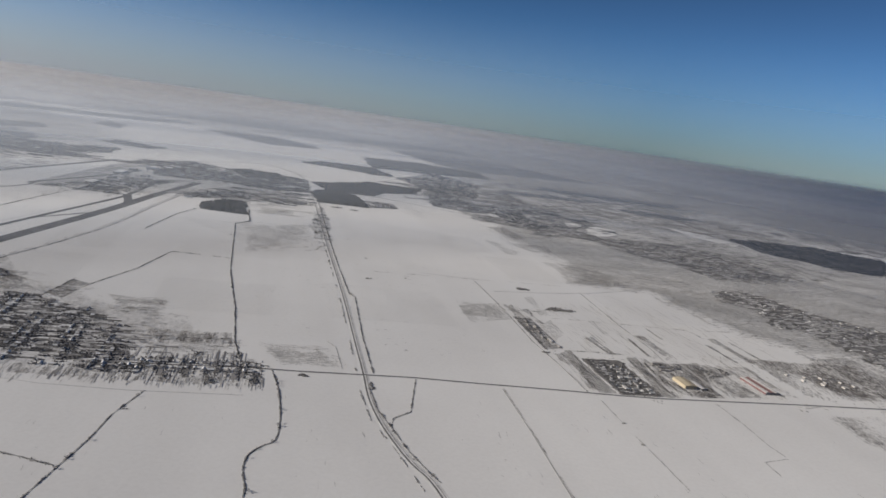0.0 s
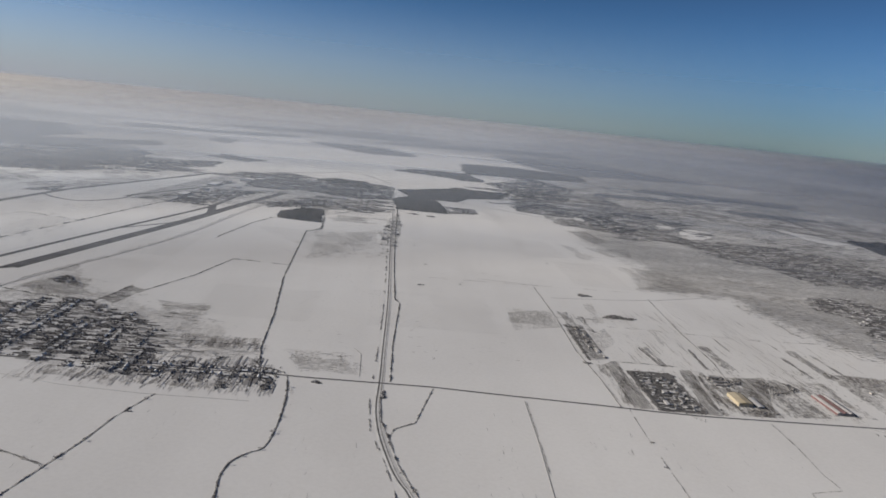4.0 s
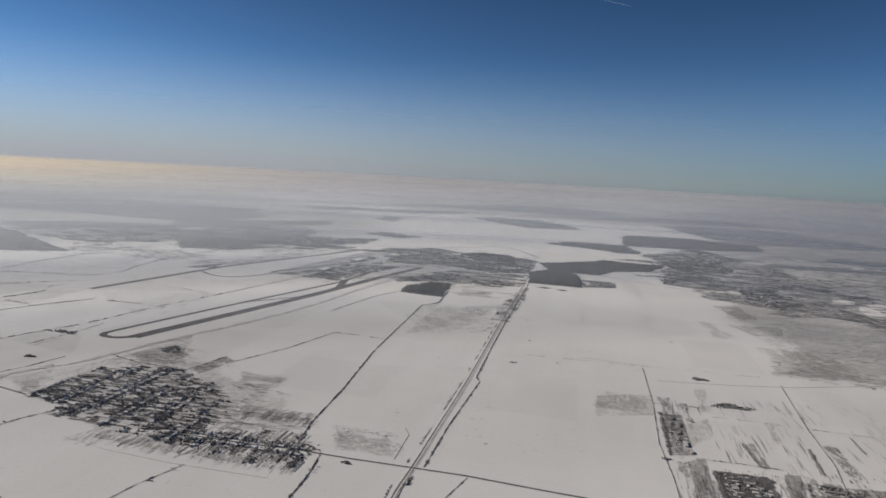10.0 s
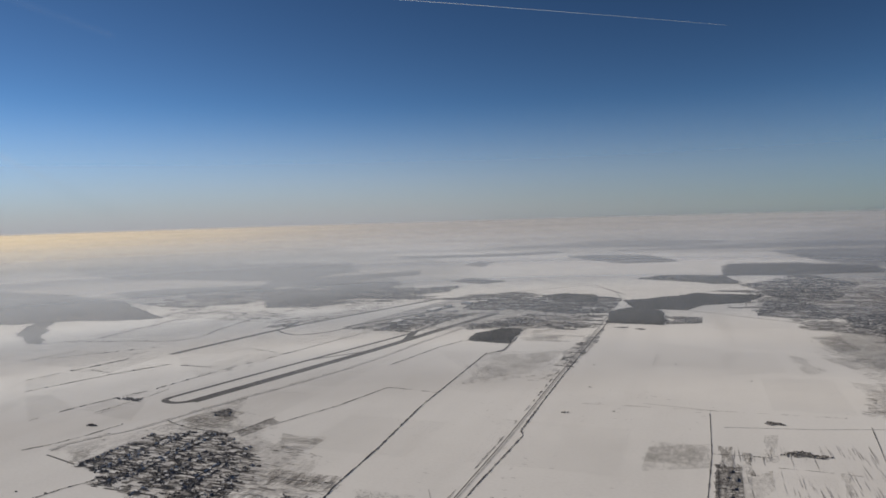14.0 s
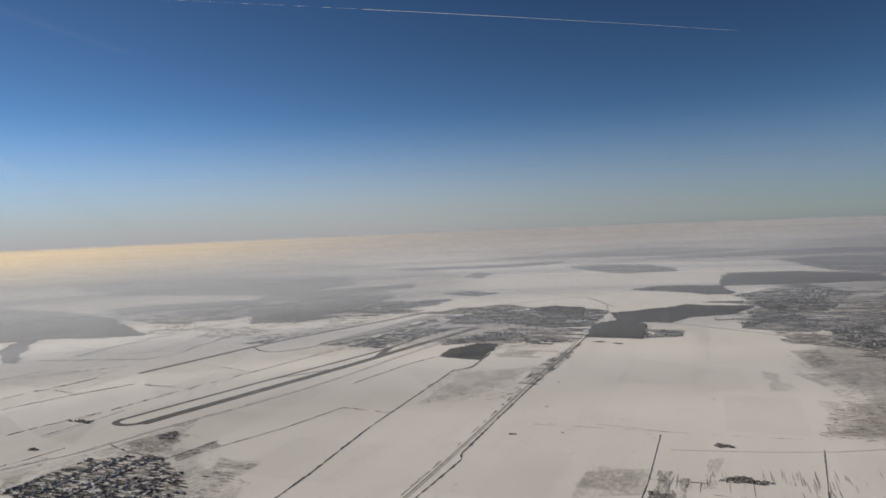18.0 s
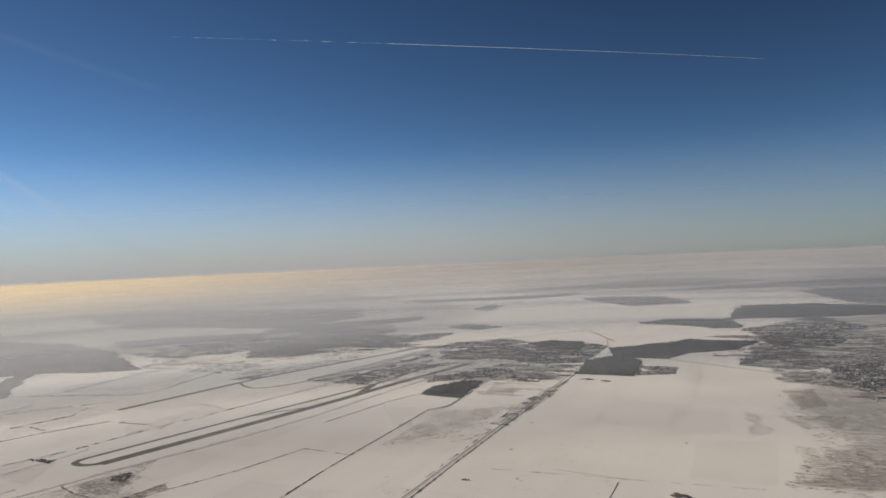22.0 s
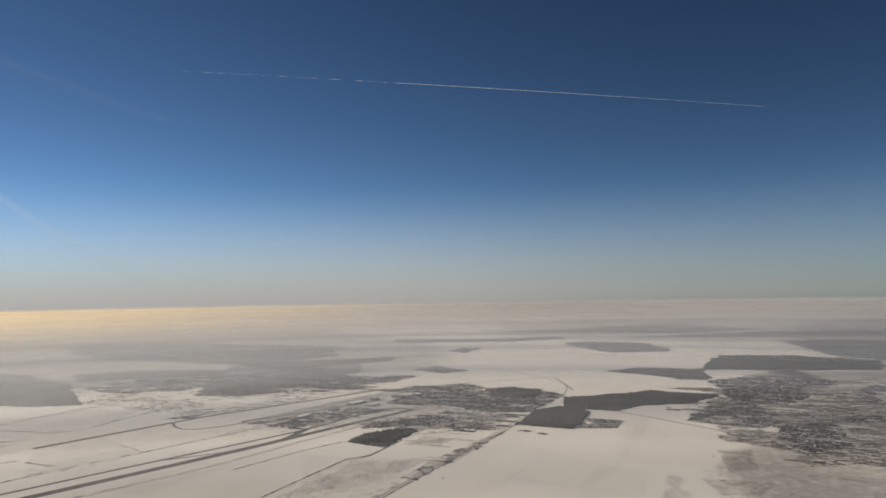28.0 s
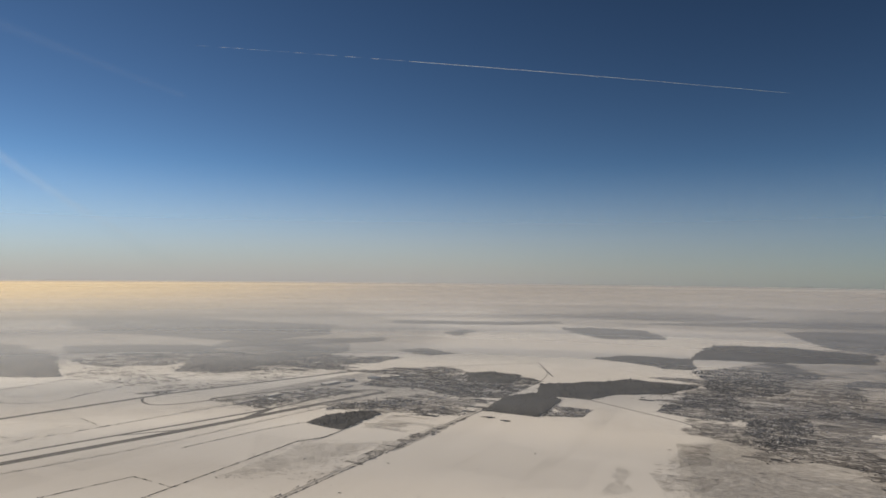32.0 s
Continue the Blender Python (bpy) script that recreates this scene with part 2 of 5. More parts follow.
# far woods and far town roofs: haze is put into their paler colours
haze_tinted_wood = surface("haze_tinted_forest", (0.09, 0.098, 0.115), (0.21, 0.215, 0.23), 0.015, 0.9, 0.3, 0.8, island=0.35)
roof_haze_tinted = surface("haze_tinted_roof", (0.3, 0.3, 0.305), (0.56, 0.55, 0.55), 0.5, 0.75, island=0.5)
dry_grass = surface("dry_grass", (0.22, 0.21, 0.2), (0.5, 0.485, 0.475), 0.5, 0.9)
dark_garden = surface("garden_soil", (0.27, 0.26, 0.255), (0.64, 0.63, 0.62), 0.5, 0.9, 0.3, 0.75, island=0.6)
tussock = surface("dry_tussocks", (0.15, 0.145, 0.14), (0.56, 0.55, 0.54), 0.6, 0.9, 0.2, 0.9, island=1.0)
furrow = surface("furrow_soil", (0.3, 0.29, 0.28), (0.68, 0.67, 0.66), 0.5, 0.9, 0.2, 0.9, island=0.9)
rut = surface("dark_ruts", (0.13, 0.125, 0.12), (0.42, 0.41, 0.4), 0.9, 0.9)
yard_plots = surface("yard_plots", (0.13, 0.127, 0.125), (0.72, 0.71, 0.7), 0.8, 0.9, 0.25, 0.8, island=1.4)
garden_far = surface("far_gardens", (0.05, 0.053, 0.06), (0.42, 0.415, 0.41), 0.25, 0.9, 0.3, 0.95, island=0.9)
roof_snow = surface("snowy_roof", (0.46, 0.45, 0.45), (0.84, 0.83, 0.82), 0.7, 0.7, object_random=0.5, island=0.4)
roof_grey = surface("weathered_roof", (0.2, 0.2, 0.205), (0.55, 0.54, 0.54), 1.0, 0.75, object_random=0.5, island=0.7)
roof_dark = surface("slate_roof", (0.13, 0.13, 0.14), (0.32, 0.31, 0.31), 1.5, 0.8, object_random=0.4, island=0.4)
plaster = surface("house_plaster", (0.26, 0.245, 0.225), (0.5, 0.475, 0.44), 1.2, 0.85, object_random=0.5, island=0.5)
yellow_sheet = surface("yellow_sheet", (0.48, 0.41, 0.28), (0.58, 0.5, 0.36), 0.6, 0.5)
red_sheet = surface("red_sheet", (0.17, 0.1, 0.098), (0.25, 0.16, 0.155), 0.8, 0.55)
white_sheet = surface("white_sheet", (0.4, 0.385, 0.375), (0.56, 0.54, 0.53), 0.6, 0.5)
blue_sheet = surface("blue_sheet", (0.14, 0.165, 0.21), (0.22, 0.245, 0.29), 0.8, 0.5)
concrete = surface("concrete", (0.3, 0.3, 0.295), (0.46, 0.45, 0.44), 0.5, 0.85)

# ---- the plain ----
R = 5600.0
ring = [(R * math.cos(a * math.pi / 32), R * math.sin(a * math.pi / 32), 0.0) for a in range(64)]
thing("ground", mesh("ground", [(0, 0, 0)] + ring, [(0, 1 + k, 1 + (k + 1) % 64) for k in range(64)], snow), "flat plain of wind-packed snow reaching the horizon", "ground", kind="structure")
def patch(poly, material, soft=6.0, name="field", label="snow-covered field with stubble showing through", z=0.034, shake=0.0, seed=0):
    """A piece of ground whose cover fades out towards its edge."""
    if shake:
        poly = ragged(poly, shake * 4, shake, seed)
    k = len(poly)
    inner = grown(poly, -soft)
    cx, cy = sum(p[0] for p in poly) / k, sum(p[1] for p in poly) / k
    verts = [(x, y, z) for x, y in poly] + [(x, y, z) for x, y in inner] + [(cx, cy, z)]
    faces = [(i, (i + 1) % k, k + (i + 1) % k, k + i) for i in range(k)] + [(k + i, k + (i + 1) % k, 2 * k) for i in range(k)]
    return thing(name, mesh(name, verts, faces, material, [0] * k + [1] * (k + 1)), label, "field", kind="structure")


def ribbon(pts, width, z, material, name, label, kind="structure", category="road", crown=0.02, shake=0.0):
    """A strip with a crown and sloping sides along a line."""
    marks = stepped(pts, 6.0 if shake == 0 else 1.5)
    verts, faces = [], []
    for k, (x, y, dx, dy) in enumerate(marks):
        w = width / 2 * (1 + (rng.uniform(-shake, shake) if shake else 0))
        for s, h in ((-1.12, 0.001), (-1.0, z), (0, z + crown), (1.0, z), (1.12, 0.001)):
            verts.append((x - dy * s * w, y + dx * s * w, h))
        if k:
            faces += [(5 * k - 5 + j, 5 * k - 4 + j, 5 * k + 1 + j, 5 * k + j) for j in range(4)]
    faces = [f[::-1] for f in faces]
    return thing(name, mesh(name, verts, faces, material), label, category, kind=kind)


# ---- plants: clumps of twigs ----
def lump_shape():
    bm = bmesh.new()
    bmesh.ops.create_icosphere(bm, subdivisions=1, radius=1.0)
    v = np.array([p.co[:] for p in bm.verts])
    f = np.array([[p.index for p in q.verts] for q in bm.faces])
    bm.free()
    return v, f


LUMP_V, LUMP_F = lump_shape()
OCTA_V = np.array([(1, 0, 0), (0, 1, 0), (-1, 0, 0), (0, -1, 0), (0, 0, 1.0)], float)
OCTA_F = np.array([(0, 1, 4), (1, 2, 4), (2, 3, 4), (3, 0, 4)])


def lumps(places, sizes, fine=True, flat=1.0, lift_up=0.55):
    """Verts and faces of many uneven clumps: places (n, 3), sizes (n,)."""
    shape, faces = (LUMP_V, LUMP_F) if fine else (OCTA_V, OCTA_F)
    places, sizes = np.asarray(places, float), np.asarray(sizes, float)
    n = len(places)
    shaken = shape[None] * rng.uniform(0.6, 1.25, (n, len(shape), 1)) * sizes[:, None, None]
    shaken[..., 2] *= flat
    if fine:
        shaken[..., 2] += sizes[:, None] * lift_up * flat
    a = rng.uniform(0, 6.28, n)
    c, s = np.cos(a)[:, None], np.sin(a)[:, None]
    x, y = shaken[..., 0] * c - shaken[..., 1] * s, shaken[..., 0] * s + shaken[..., 1] * c
    verts = np.stack([x, y, np.maximum(shaken[..., 2], -0.02)], -1) + places[:, None]
    return verts.reshape(-1, 3), (faces[None] + (np.arange(n) * len(shape))[:, None, None]).reshape(-1, 3)


def hedge(pts, width, size, density, label, fine=True, gaps=0.0, name="hedgerow", flat=1.0, material=None):
    """Bushes and low trees along a line, as one row."""
    marks = stepped(pts, 0.7 / density)
    out, sizes = [], []
    for x, y, dx, dy in marks:
        if gaps and noise.noise(Vector((x * 0.13, y * 0.13, 3.0))) < gaps - 0.5 or rng.random() < 0.12:
            continue
        thick = max(0.15, 1.0 + 0.9 * noise.noise(Vector((x * 0.35, y * 0.35, 8.0))) + 0.5 * noise.noise(Vector((x * 1.3, y * 1.3, 8.0))))
        if rng.random() > 0.35 + 0.6 * thick:
            continue
        s = rng.normal(0, width / 4 * thick)
        out.append((x - dy * s, y + dx * s, 0))
        sizes.append(size * 0.56 * rng.uniform(0.4, 1.2) * max(0.5, thick))
    v, f = lumps(out, sizes, fine, flat)
    row = thing(name, mesh(name, v, f, material or twigs), label, "hedge", kind="stuff")
    half, verts = min(0.14, 0.25 * width), []
    full = []
    for x, y, dx, dy in stepped(pts, 1.0):
        w = half * rng.uniform(0.3, 1.3)
        verts += [(x + dy * w, y - dx * w, 0.1), (x - dy * w, y + dx * w, 0.1)]
        full.append(noise.noise(Vector((x * 0.13, y * 0.13, 3.0))) > gaps - 0.5 and rng.random() > 0.5 * gaps)
    part("grass_strip", mesh("grass_strip", verts, [(2 * k, 2 * k + 2, 2 * k + 3, 2 * k + 1) for k in range(len(verts) // 2 - 1) if full[k]], dry_grass), row)
    return row


def filled(poly, spacing, shake=0.5):
    """Places on a shaken grid inside a polygon."""
    xs, ys = [p[0] for p in poly], [p[1] for p in poly]
    gx, gy = np.meshgrid(np.arange(min(xs), max(xs), spacing), np.arange(min(ys), max(ys), spacing))
    gx, gy = gx.ravel() + rng.uniform(-shake, shake, gx.size) * spacing, gy.ravel() + rng.uniform(-shake, shake, gy.size) * spacing
    keep = inside(gx, gy, poly)
    return gx[keep], gy[keep]


def forest(poly, spacing, height, label, seed=0, shake=4.0, wood=None):
    """A leafless wood: a low dark floor of brushwood, and crowns of uneven height with clearings among them and stragglers round the edge."""
    wood = wood or wood_far
    poly = ragged(ragged(poly, shake * 5, shake, seed), shake * 1.2, shake * 0.35, seed + 100)
    top, count = 0.3 * height, len(poly)
    core = grown(poly, -0.5 * height)
    verts = [(a, b, 0.05) for a, b in poly] + [(a, b, top) for a, b in core]
    faces = [(k, (k + 1) % count, count + (k + 1) % count, count + k) for k in range(count)] + [tuple(range(count, 2 * count))]
    ob = thing("forest", mesh("forest", verts, faces, wood), label, "forest", kind="stuff")
    x, y = filled(poly, spacing * 0.8)
    thin = np.array([noise.noise(Vector((a / (9 * spacing), b / (9 * spacing), seed))) for a, b in zip(x, y)])
    keep = thin + rng.uniform(-0.2, 0.2, len(x)) > -0.42
    x, y, thin = x[keep], y[keep], thin[keep]
    size = rng.uniform(0.5, 1.1, len(x)) * spacing * 0.85
    v, f = lumps(np.stack([x, y, 0 * x], 1), size, False, 1.0)
    tall = (0.55 + 0.45 * rng.random(len(x)) + 0.35 * thin) * height
    v[:, 2] = np.maximum(v[:, 2], 0) / (spacing * 0.85) * np.repeat(tall, len(OCTA_V)) + 0.06
    crowns = mesh("crowns", v, f, wood)
    crowns.polygons.foreach_set("use_smooth", [True] * len(f))
    part("crowns", crowns, ob)
    # stragglers: brush and single trees outside the edge
    loose = min(spacing, 2.5)
    spots = [(a + rng.normal(0, 1.4 * loose), b + rng.normal(0, 1.4 * loose), 0) for a, b, dx, dy in stepped(poly + poly[:1], loose)]
    v, f = lumps(spots, rng.uniform(0.15, 0.4, len(spots)) * loose * 0.6, False, 0.7)
    part("stragglers", mesh("stragglers", v, f, wood), ob, "scattered brush at the edge of the wood")
    return ob


# ---- buildings ----
def box_mesh(w, d, h, material, name="wall"):
    v = [(sx * w / 2, sy * d / 2, z) for z in (0, h) for sx, sy in ((-1, -1), (1, -1), (1, 1), (-1, 1))]
    return mesh(name, v, [(0, 1, 5, 4), (1, 2, 6, 5), (2, 3, 7, 6), (3, 0, 4, 7), (4, 5, 6, 7)], material)


def gable_mesh(w, d, h, rise, material, over=0.06, name="roof", thick=0.04):
    """A gabled roof with eaves over walls w by d and h high, the ridge along x."""
    a, b = w / 2 + over, d / 2 + over
    v = []
    for dz in (0.0, thick):
        v += [(-a, -b, h + dz - 0.03), (a, -b, h + dz - 0.03), (a, 0, h + rise + dz), (-a, 0, h + rise + dz), (-a, b, h + dz - 0.03), (a, b, h + dz - 0.03)]
    f = [(6, 7, 8, 9), (9, 8, 11, 10), (0, 3, 2, 1), (3, 4, 5, 2), (0, 1, 7, 6), (4, 10, 11, 5), (0, 6, 9, 3), (3, 9, 10, 4), (1, 2, 8, 7), (2, 5, 11, 8)]
    return mesh(name, v, f, material)


def walls_mesh(w, d, h, rise, material):
    """Walls with their gable ends."""
    a, b = w / 2, d / 2
    v = [(-a, -b, 0), (a, -b, 0), (a, b, 0), (-a, b, 0), (-a, -b, h), (a, -b, h), (a, b, h), (-a, b, h), (-a, 0, h + rise - 0.02), (a, 0, h + rise - 0.02)]
    return mesh("wall", v, [(0, 1, 5, 4), (2, 3, 7, 6), (1, 2, 6, 9, 5), (3, 0, 4, 8, 7)], material)


def house(w, d, h, rise, roof, label, name="house", wall=None):
    base = tagged(new(name), label, "house")
    part("wall", walls_mesh(w, d, h, rise, wall or plaster), base)
    cover = part("roof", gable_mesh(w, d, h, rise, roof), base)
    part("chimney", box_mesh(0.09, 0.09, 0.16, concrete, "chimney"), cover, at=pose(w * 0.22, d * 0.12, h + rise * 0.8))
    return base


def shed(w, d, h, roof, wall, label, at, name="shed", category="building"):
    """A flat-roofed block: walls, a roof slab with a rim, a door."""
    base = tagged(new(name), label, category)
    sides = part("wall", box_mesh(w, d, h, wall), base)
    part("roof", box_mesh(w + 0.1, d + 0.1, 0.08, roof, "roof"), base, at=pose(0, 0, h))
    part("door", box_mesh(min(0.5, w * 0.2), 0.04, h * 0.55, roof_dark, "door"), sides, at=pose(w * 0.2, -d / 2 - 0.02, 0))
    base.matrix_world = at
    return base


def joined_blocks(name, boxes, material, label, category="houses"):
    """Many small far buildings: rows of x, y, turn, width, depth, height."""
    verts, faces = [], []
    for x, y, a, w, d, h in boxes:
        c, s, k = math.cos(a), math.sin(a), len(verts)
        for px, py, pz in ((-1, -1, 0), (1, -1, 0), (1, 1, 0), (-1, 1, 0), (-1, -1, 0.7), (1, -1, 0.7), (1, 1, 0.7), (-1, 1, 0.7), (-1, 0, 1.0), (1, 0, 1.0)):
            qx, qy = px * w / 2, py * d / 2
            verts.append((x + qx * c - qy * s, y + qx * s + qy * c, pz * h))
        faces += [tuple(k + i for i in q) for q in ((0, 1, 5, 4), (2, 3, 7, 6), (1, 2, 6, 9, 5), (3, 0, 4, 8, 7), (4, 5, 9, 8), (6, 7, 8, 9))]
    return thing(name, mesh(name, verts, faces, material), label, category, kind="stuff")


TOWNS = []  # one level for each, so that no two lie in one plane


def town(poly, houses, trees, label, big=1.3, seed=1, tree_size=0.8, turn=13.6, patch_bare=None, roofs=None, clear=0.0, grain=0.06, wood=None, soft=16.0, plots=4.0, soil=None):
    """A far settlement: bare trees and dark gardens in blocks, with roofs among them."""
    r = np.random.default_rng(seed)
    level = len(TOWNS)
    TOWNS.append(seed)
    xs, ys = [p[0] for p in poly], [p[1] for p in poly]

    def spots(count, shift):
        px, py = r.uniform(min(xs), max(xs), count * 5), r.uniform(min(ys), max(ys), count * 5)
        keep = inside(px, py, poly)
        thin = []
        for a, b in zip(px, py):
            u, v = uv((a, b))
            thin.append(noise.noise(Vector((u * grain * 0.6, v * grain * 1.6, seed + shift))) + 0.5 * noise.noise(Vector((u * grain * 2.5, v * grain * 4, seed))))
        keep &= np.array(thin) + r.uniform(-0.12, 0.12, len(px)) > clear - 0.1
        return px[keep][:count], py[keep][:count]

    patch(grown(poly, soft * 0.4), patch_bare or town_ground, soft, "settled_ground", "trodden snow and dark gardens of a settlement", z=0.044 + 0.0021 * level, shake=4.0, seed=seed)
    # garden plots and yards in rows along the streets
    us, vs = [uv(p)[0] for p in poly], [uv(p)[1] for p in poly]
    verts, faces = [], []
    v0 = min(vs)
    while v0 < max(vs):
        deep, u0 = plots * r.uniform(0.7, 1.6), min(us)
        while u0 < max(us):
            wide = plots * r.uniform(0.8, 3.2)
            c = xy(u0 + wide / 2, v0 + deep / 2)
            full = noise.noise(Vector((u0 * grain * 0.6, v0 * grain * 1.6, seed))) + 0.5 * noise.noise(Vector((u0 * grain * 2.5, v0 * grain * 4, seed)))
            if inside(np.array([c[0]]), np.array([c[1]]), poly)[0] and full + r.uniform(-0.25, 0.25) > clear - 0.1:
                k = len(verts)
                for s, t in ((0.04, 0.08), (0.96, 0.08), (0.96, 0.92), (0.04, 0.92)):
                    verts.append((*xy(u0 + wide * (s + r.uniform(-0.05, 0.05)), v0 + deep * (t + r.uniform(-0.08, 0.08))), 0.1 + 0.0011 * level))
                faces.append((k, k + 1, k + 2, k + 3))
            u0 += wide
        v0 += deep + (r.random() < 0.3) * plots * 0.5
    thing("gardens", mesh("gardens", verts, faces, soil or garden_far), "dark garden plots and yards of a settlement under thin snow", "gardens", kind="stuff")
    tx, ty = spots(int(trees * 1.5), 0)
    v, f = lumps(np.stack([tx, ty, 0 * tx], 1), r.uniform(0.4, 1.0, len(tx)) * tree_size, False, 0.5)
    thing("trees", mesh("trees", v, f, wood or wood_far), "bare dark trees among the houses of a settlement", "trees", kind="stuff")
    hx, hy = spots(houses, 5)
    boxes = [(a, b, radians(turn + r.choice((0, 90))), big * r.choice((0.5, 0.7, 0.9, 1.2, 2.4)) * r.uniform(0.8, 1.2), big * r.uniform(0.35, 0.8), big * r.uniform(0.3, 0.5)) for a, b in zip(hx, hy)]
    return joined_blocks("houses", boxes, roofs or roof_grey, label)


def flecks(poly, count, length, width, label, turn=0.0, scatter=6.0, z=0.06, seed=0, material=None, clump=0.35, grain=0.05, name="tussocks", category="grass"):
    """Tufts, furrows and bare streaks on a stretch of snow: many short uneven strips along the field axis, turned by so many degrees."""
    r = np.random.default_rng(seed + 500)
    xs, ys = [p[0] for p in poly], [p[1] for p in poly]
    px, py = r.uniform(min(xs), max(xs), count * 4), r.uniform(min(ys), max(ys), count * 4)
    keep = inside(px, py, poly)
    keep &= np.array([noise.noise(Vector((a * grain, b * grain, seed))) + 0.6 * noise.noise(Vector((a * grain * 4, b * grain * 4, seed))) for a, b in zip(px, py)]) + r.uniform(-0.3, 0.3, len(px)) > clump - 0.35
    px, py = px[keep][:count], py[keep][:count]
    verts, faces = [], []
    for a, b in zip(px, py):
        k, t = len(verts), radians(13.6 + turn + r.normal(0, scatter))
        c, q, h = math.cos(t), math.sin(t), z + r.uniform(0, 0.012)
        far, wide = length * r.uniform(0.25, 1.0), width * r.uniform(0.3, 1.0)
        for m, w in ((-0.5, 0.1), (-0.2, -0.5), (0.25, -0.4), (0.5, 0.05), (0.2, 0.5), (-0.3, 0.45)):
            m, w = far * (m + r.uniform(-0.08, 0.08)), wide * w
            verts.append((a + m * c - w * q, b + m * q + w * c, h))
        faces.append(tuple(range(k, k + 6)))
    return thing(name, mesh(name, verts, faces, material or tussock), label, category, kind="stuff")


def tree_kind(height, spread, seed):
    """A bare winter tree: a tapered trunk, limbs, and a crown of many small clumps of twigs."""
    r = np.random.default_rng(seed)
    base = tagged(new("tree"), "bare dark winter tree standing in snow", "tree")

    def rod(a, b, ra, rb):
        a, b = Vector(a), Vector(b)
        q = (b - a).to_track_quat("Z", "Y").to_matrix()
        v = [tuple(o + q @ Vector((k * math.cos(t), k * math.sin(t), 0))) for o, k in ((a, ra), (b, rb)) for t in (0, 1.2566, 2.5133, 3.7699, 5.0265)]
        return v, [(i, (i + 1) % 5, 5 + (i + 1) % 5, 5 + i) for i in range(5)]

    top = (r.normal(0, 0.03), r.normal(0, 0.03), height * 0.6)
    v, f = rod((0, 0, -0.02), top, height * 0.05, height * 0.022)
    part("trunk", mesh("trunk", v, f, bark), base)
    tips = [top]
    for k in range(4):
        a = k * 1.57 + r.uniform(-0.4, 0.4)
        tip = (spread * 0.7 * math.cos(a), spread * 0.7 * math.sin(a), height * r.uniform(0.6, 0.9))
        v, f = rod((0, 0, height * r.uniform(0.25, 0.45)), tip, height * 0.022, height * 0.008)
        part("limb", mesh("limb", v, f, bark), base)
        tips.append(tip)
    c = []
    for _ in range(16):
        t = tips[r.integers(len(tips))]
        c.append((t[0] + r.normal(0, spread * 0.3), t[1] + r.normal(0, spread * 0.3), max(height * 0.3, t[2] + r.normal(0, height * 0.14))))
    v, f = lumps(c, r.uniform(0.1, 0.22, 16) * spread * 1.6, True, 0.8, 0.0)
    part("crown", mesh("crown", v, f, twigs), base)
    return base


# ---- fields, far to near ----
patch([(-1500, 500), (-700, 330), (-480, 335), (-420, 450), (-300, 640), (-330, 800), (-480, 1000), (-1200, 1400), (-1600, 900)], patchy_far, 90.0, "farmland", "far hazy farmland, half bare of snow", z=0.005, shake=20.0, seed=70)
patch([(-60, 700), (60, 640), (330, 760), (420, 1000), (250, 1150), (50, 1040), (-60, 850)], patchy_far, 60.0, "farmland", "far farmland, half bare of snow", z=0.006, shake=12.0, seed=71)
patch([(-700, 1200), (-400, 1100), (0, 1200), (400, 1100), (700, 1400), (300, 2200), (-500, 2300), (-1000, 1700)], patchy_far, 120.0, "farmland", "far hazy farmland, half bare of snow", z=0.007, shake=25.0, seed=72)
STEPPE = "bare steppe with patchy wind-blown snow"
patch([(71, 334), (113, 342), (120, 314), (137, 284), (158, 260), (200, 270), (330, 380), (420, 620), (330, 800), (150, 740), (60, 640), (24, 600), (48, 560), (36, 500), (40, 462), (46, 444), (67, 409), (74, 396)], patchy_far, 16.0, "steppe", STEPPE, z=0.010, shake=2.0, seed=3)
patch([(-60, 1000), (60, 690), (300, 620), (700, 560), (1500, 900), (2400, 1500), (1600, 3000), (0, 3000), (-300, 1600)], patchy_far, 120.0, "farmland", "far hazy farmland, half bare of snow", z=0.004, shake=20.0, seed=75)
patch([(300, 340), (620, 420), (1000, 800), (1300, 1400), (500, 1500), (300, 1150), (360, 800), (440, 620)], patchy_far, 60.0, "steppe", STEPPE, z=0.0085, shake=8.0, seed=73)
patch([(29, 444), (37, 443), (42, 440), (52, 420), (62, 398), (54, 391), (45, 388), (36, 416)], wide_mottle, 11.0, "steppe", "grey field with patchy snow", z=0.014, shake=1.0, seed=13)
patch([(30, 379), (58, 391), (71, 336), (43, 329)], faint[2], 1.0, "field", "grey field with a straight edge under thin snow", z=0.0362)
patch([(62, 391), (86, 394), (110, 380), (108, 346), (73, 337)], mottled, 5.0, "steppe", "dark grassland with patchy snow", z=0.0364, shake=1.0, seed=14)
patch([(37, 502), (53, 500), (66, 474), (58, 456), (42, 470)], mottled, 6.0, "steppe", "dark grassland with patchy snow", z=0.0366, shake=1.5, seed=15)
patch([(152, 262), (136, 240), (128, 212), (170, 219), (330, 255), (380, 380), (200, 285)], patchy, 10.0, "steppe", "dark grassland with streaks of snow beside the road", z=0.026, shake=2.0, seed=5)
patch([(122, 200), (136, 206), (330, 249), (300, 180), (160, 120), (128, 168)], patchy, 10.0, "steppe", "dark bare ground south of the road", z=0.030, shake=2.0, seed=6)
patch([(125, 566), (131, 580), (138, 589), (146, 587), (151, 576), (148, 556), (138, 538), (128, 530), (123, 544)], snow, 1.0, "pond", "frozen pond under white snow", z=0.085)
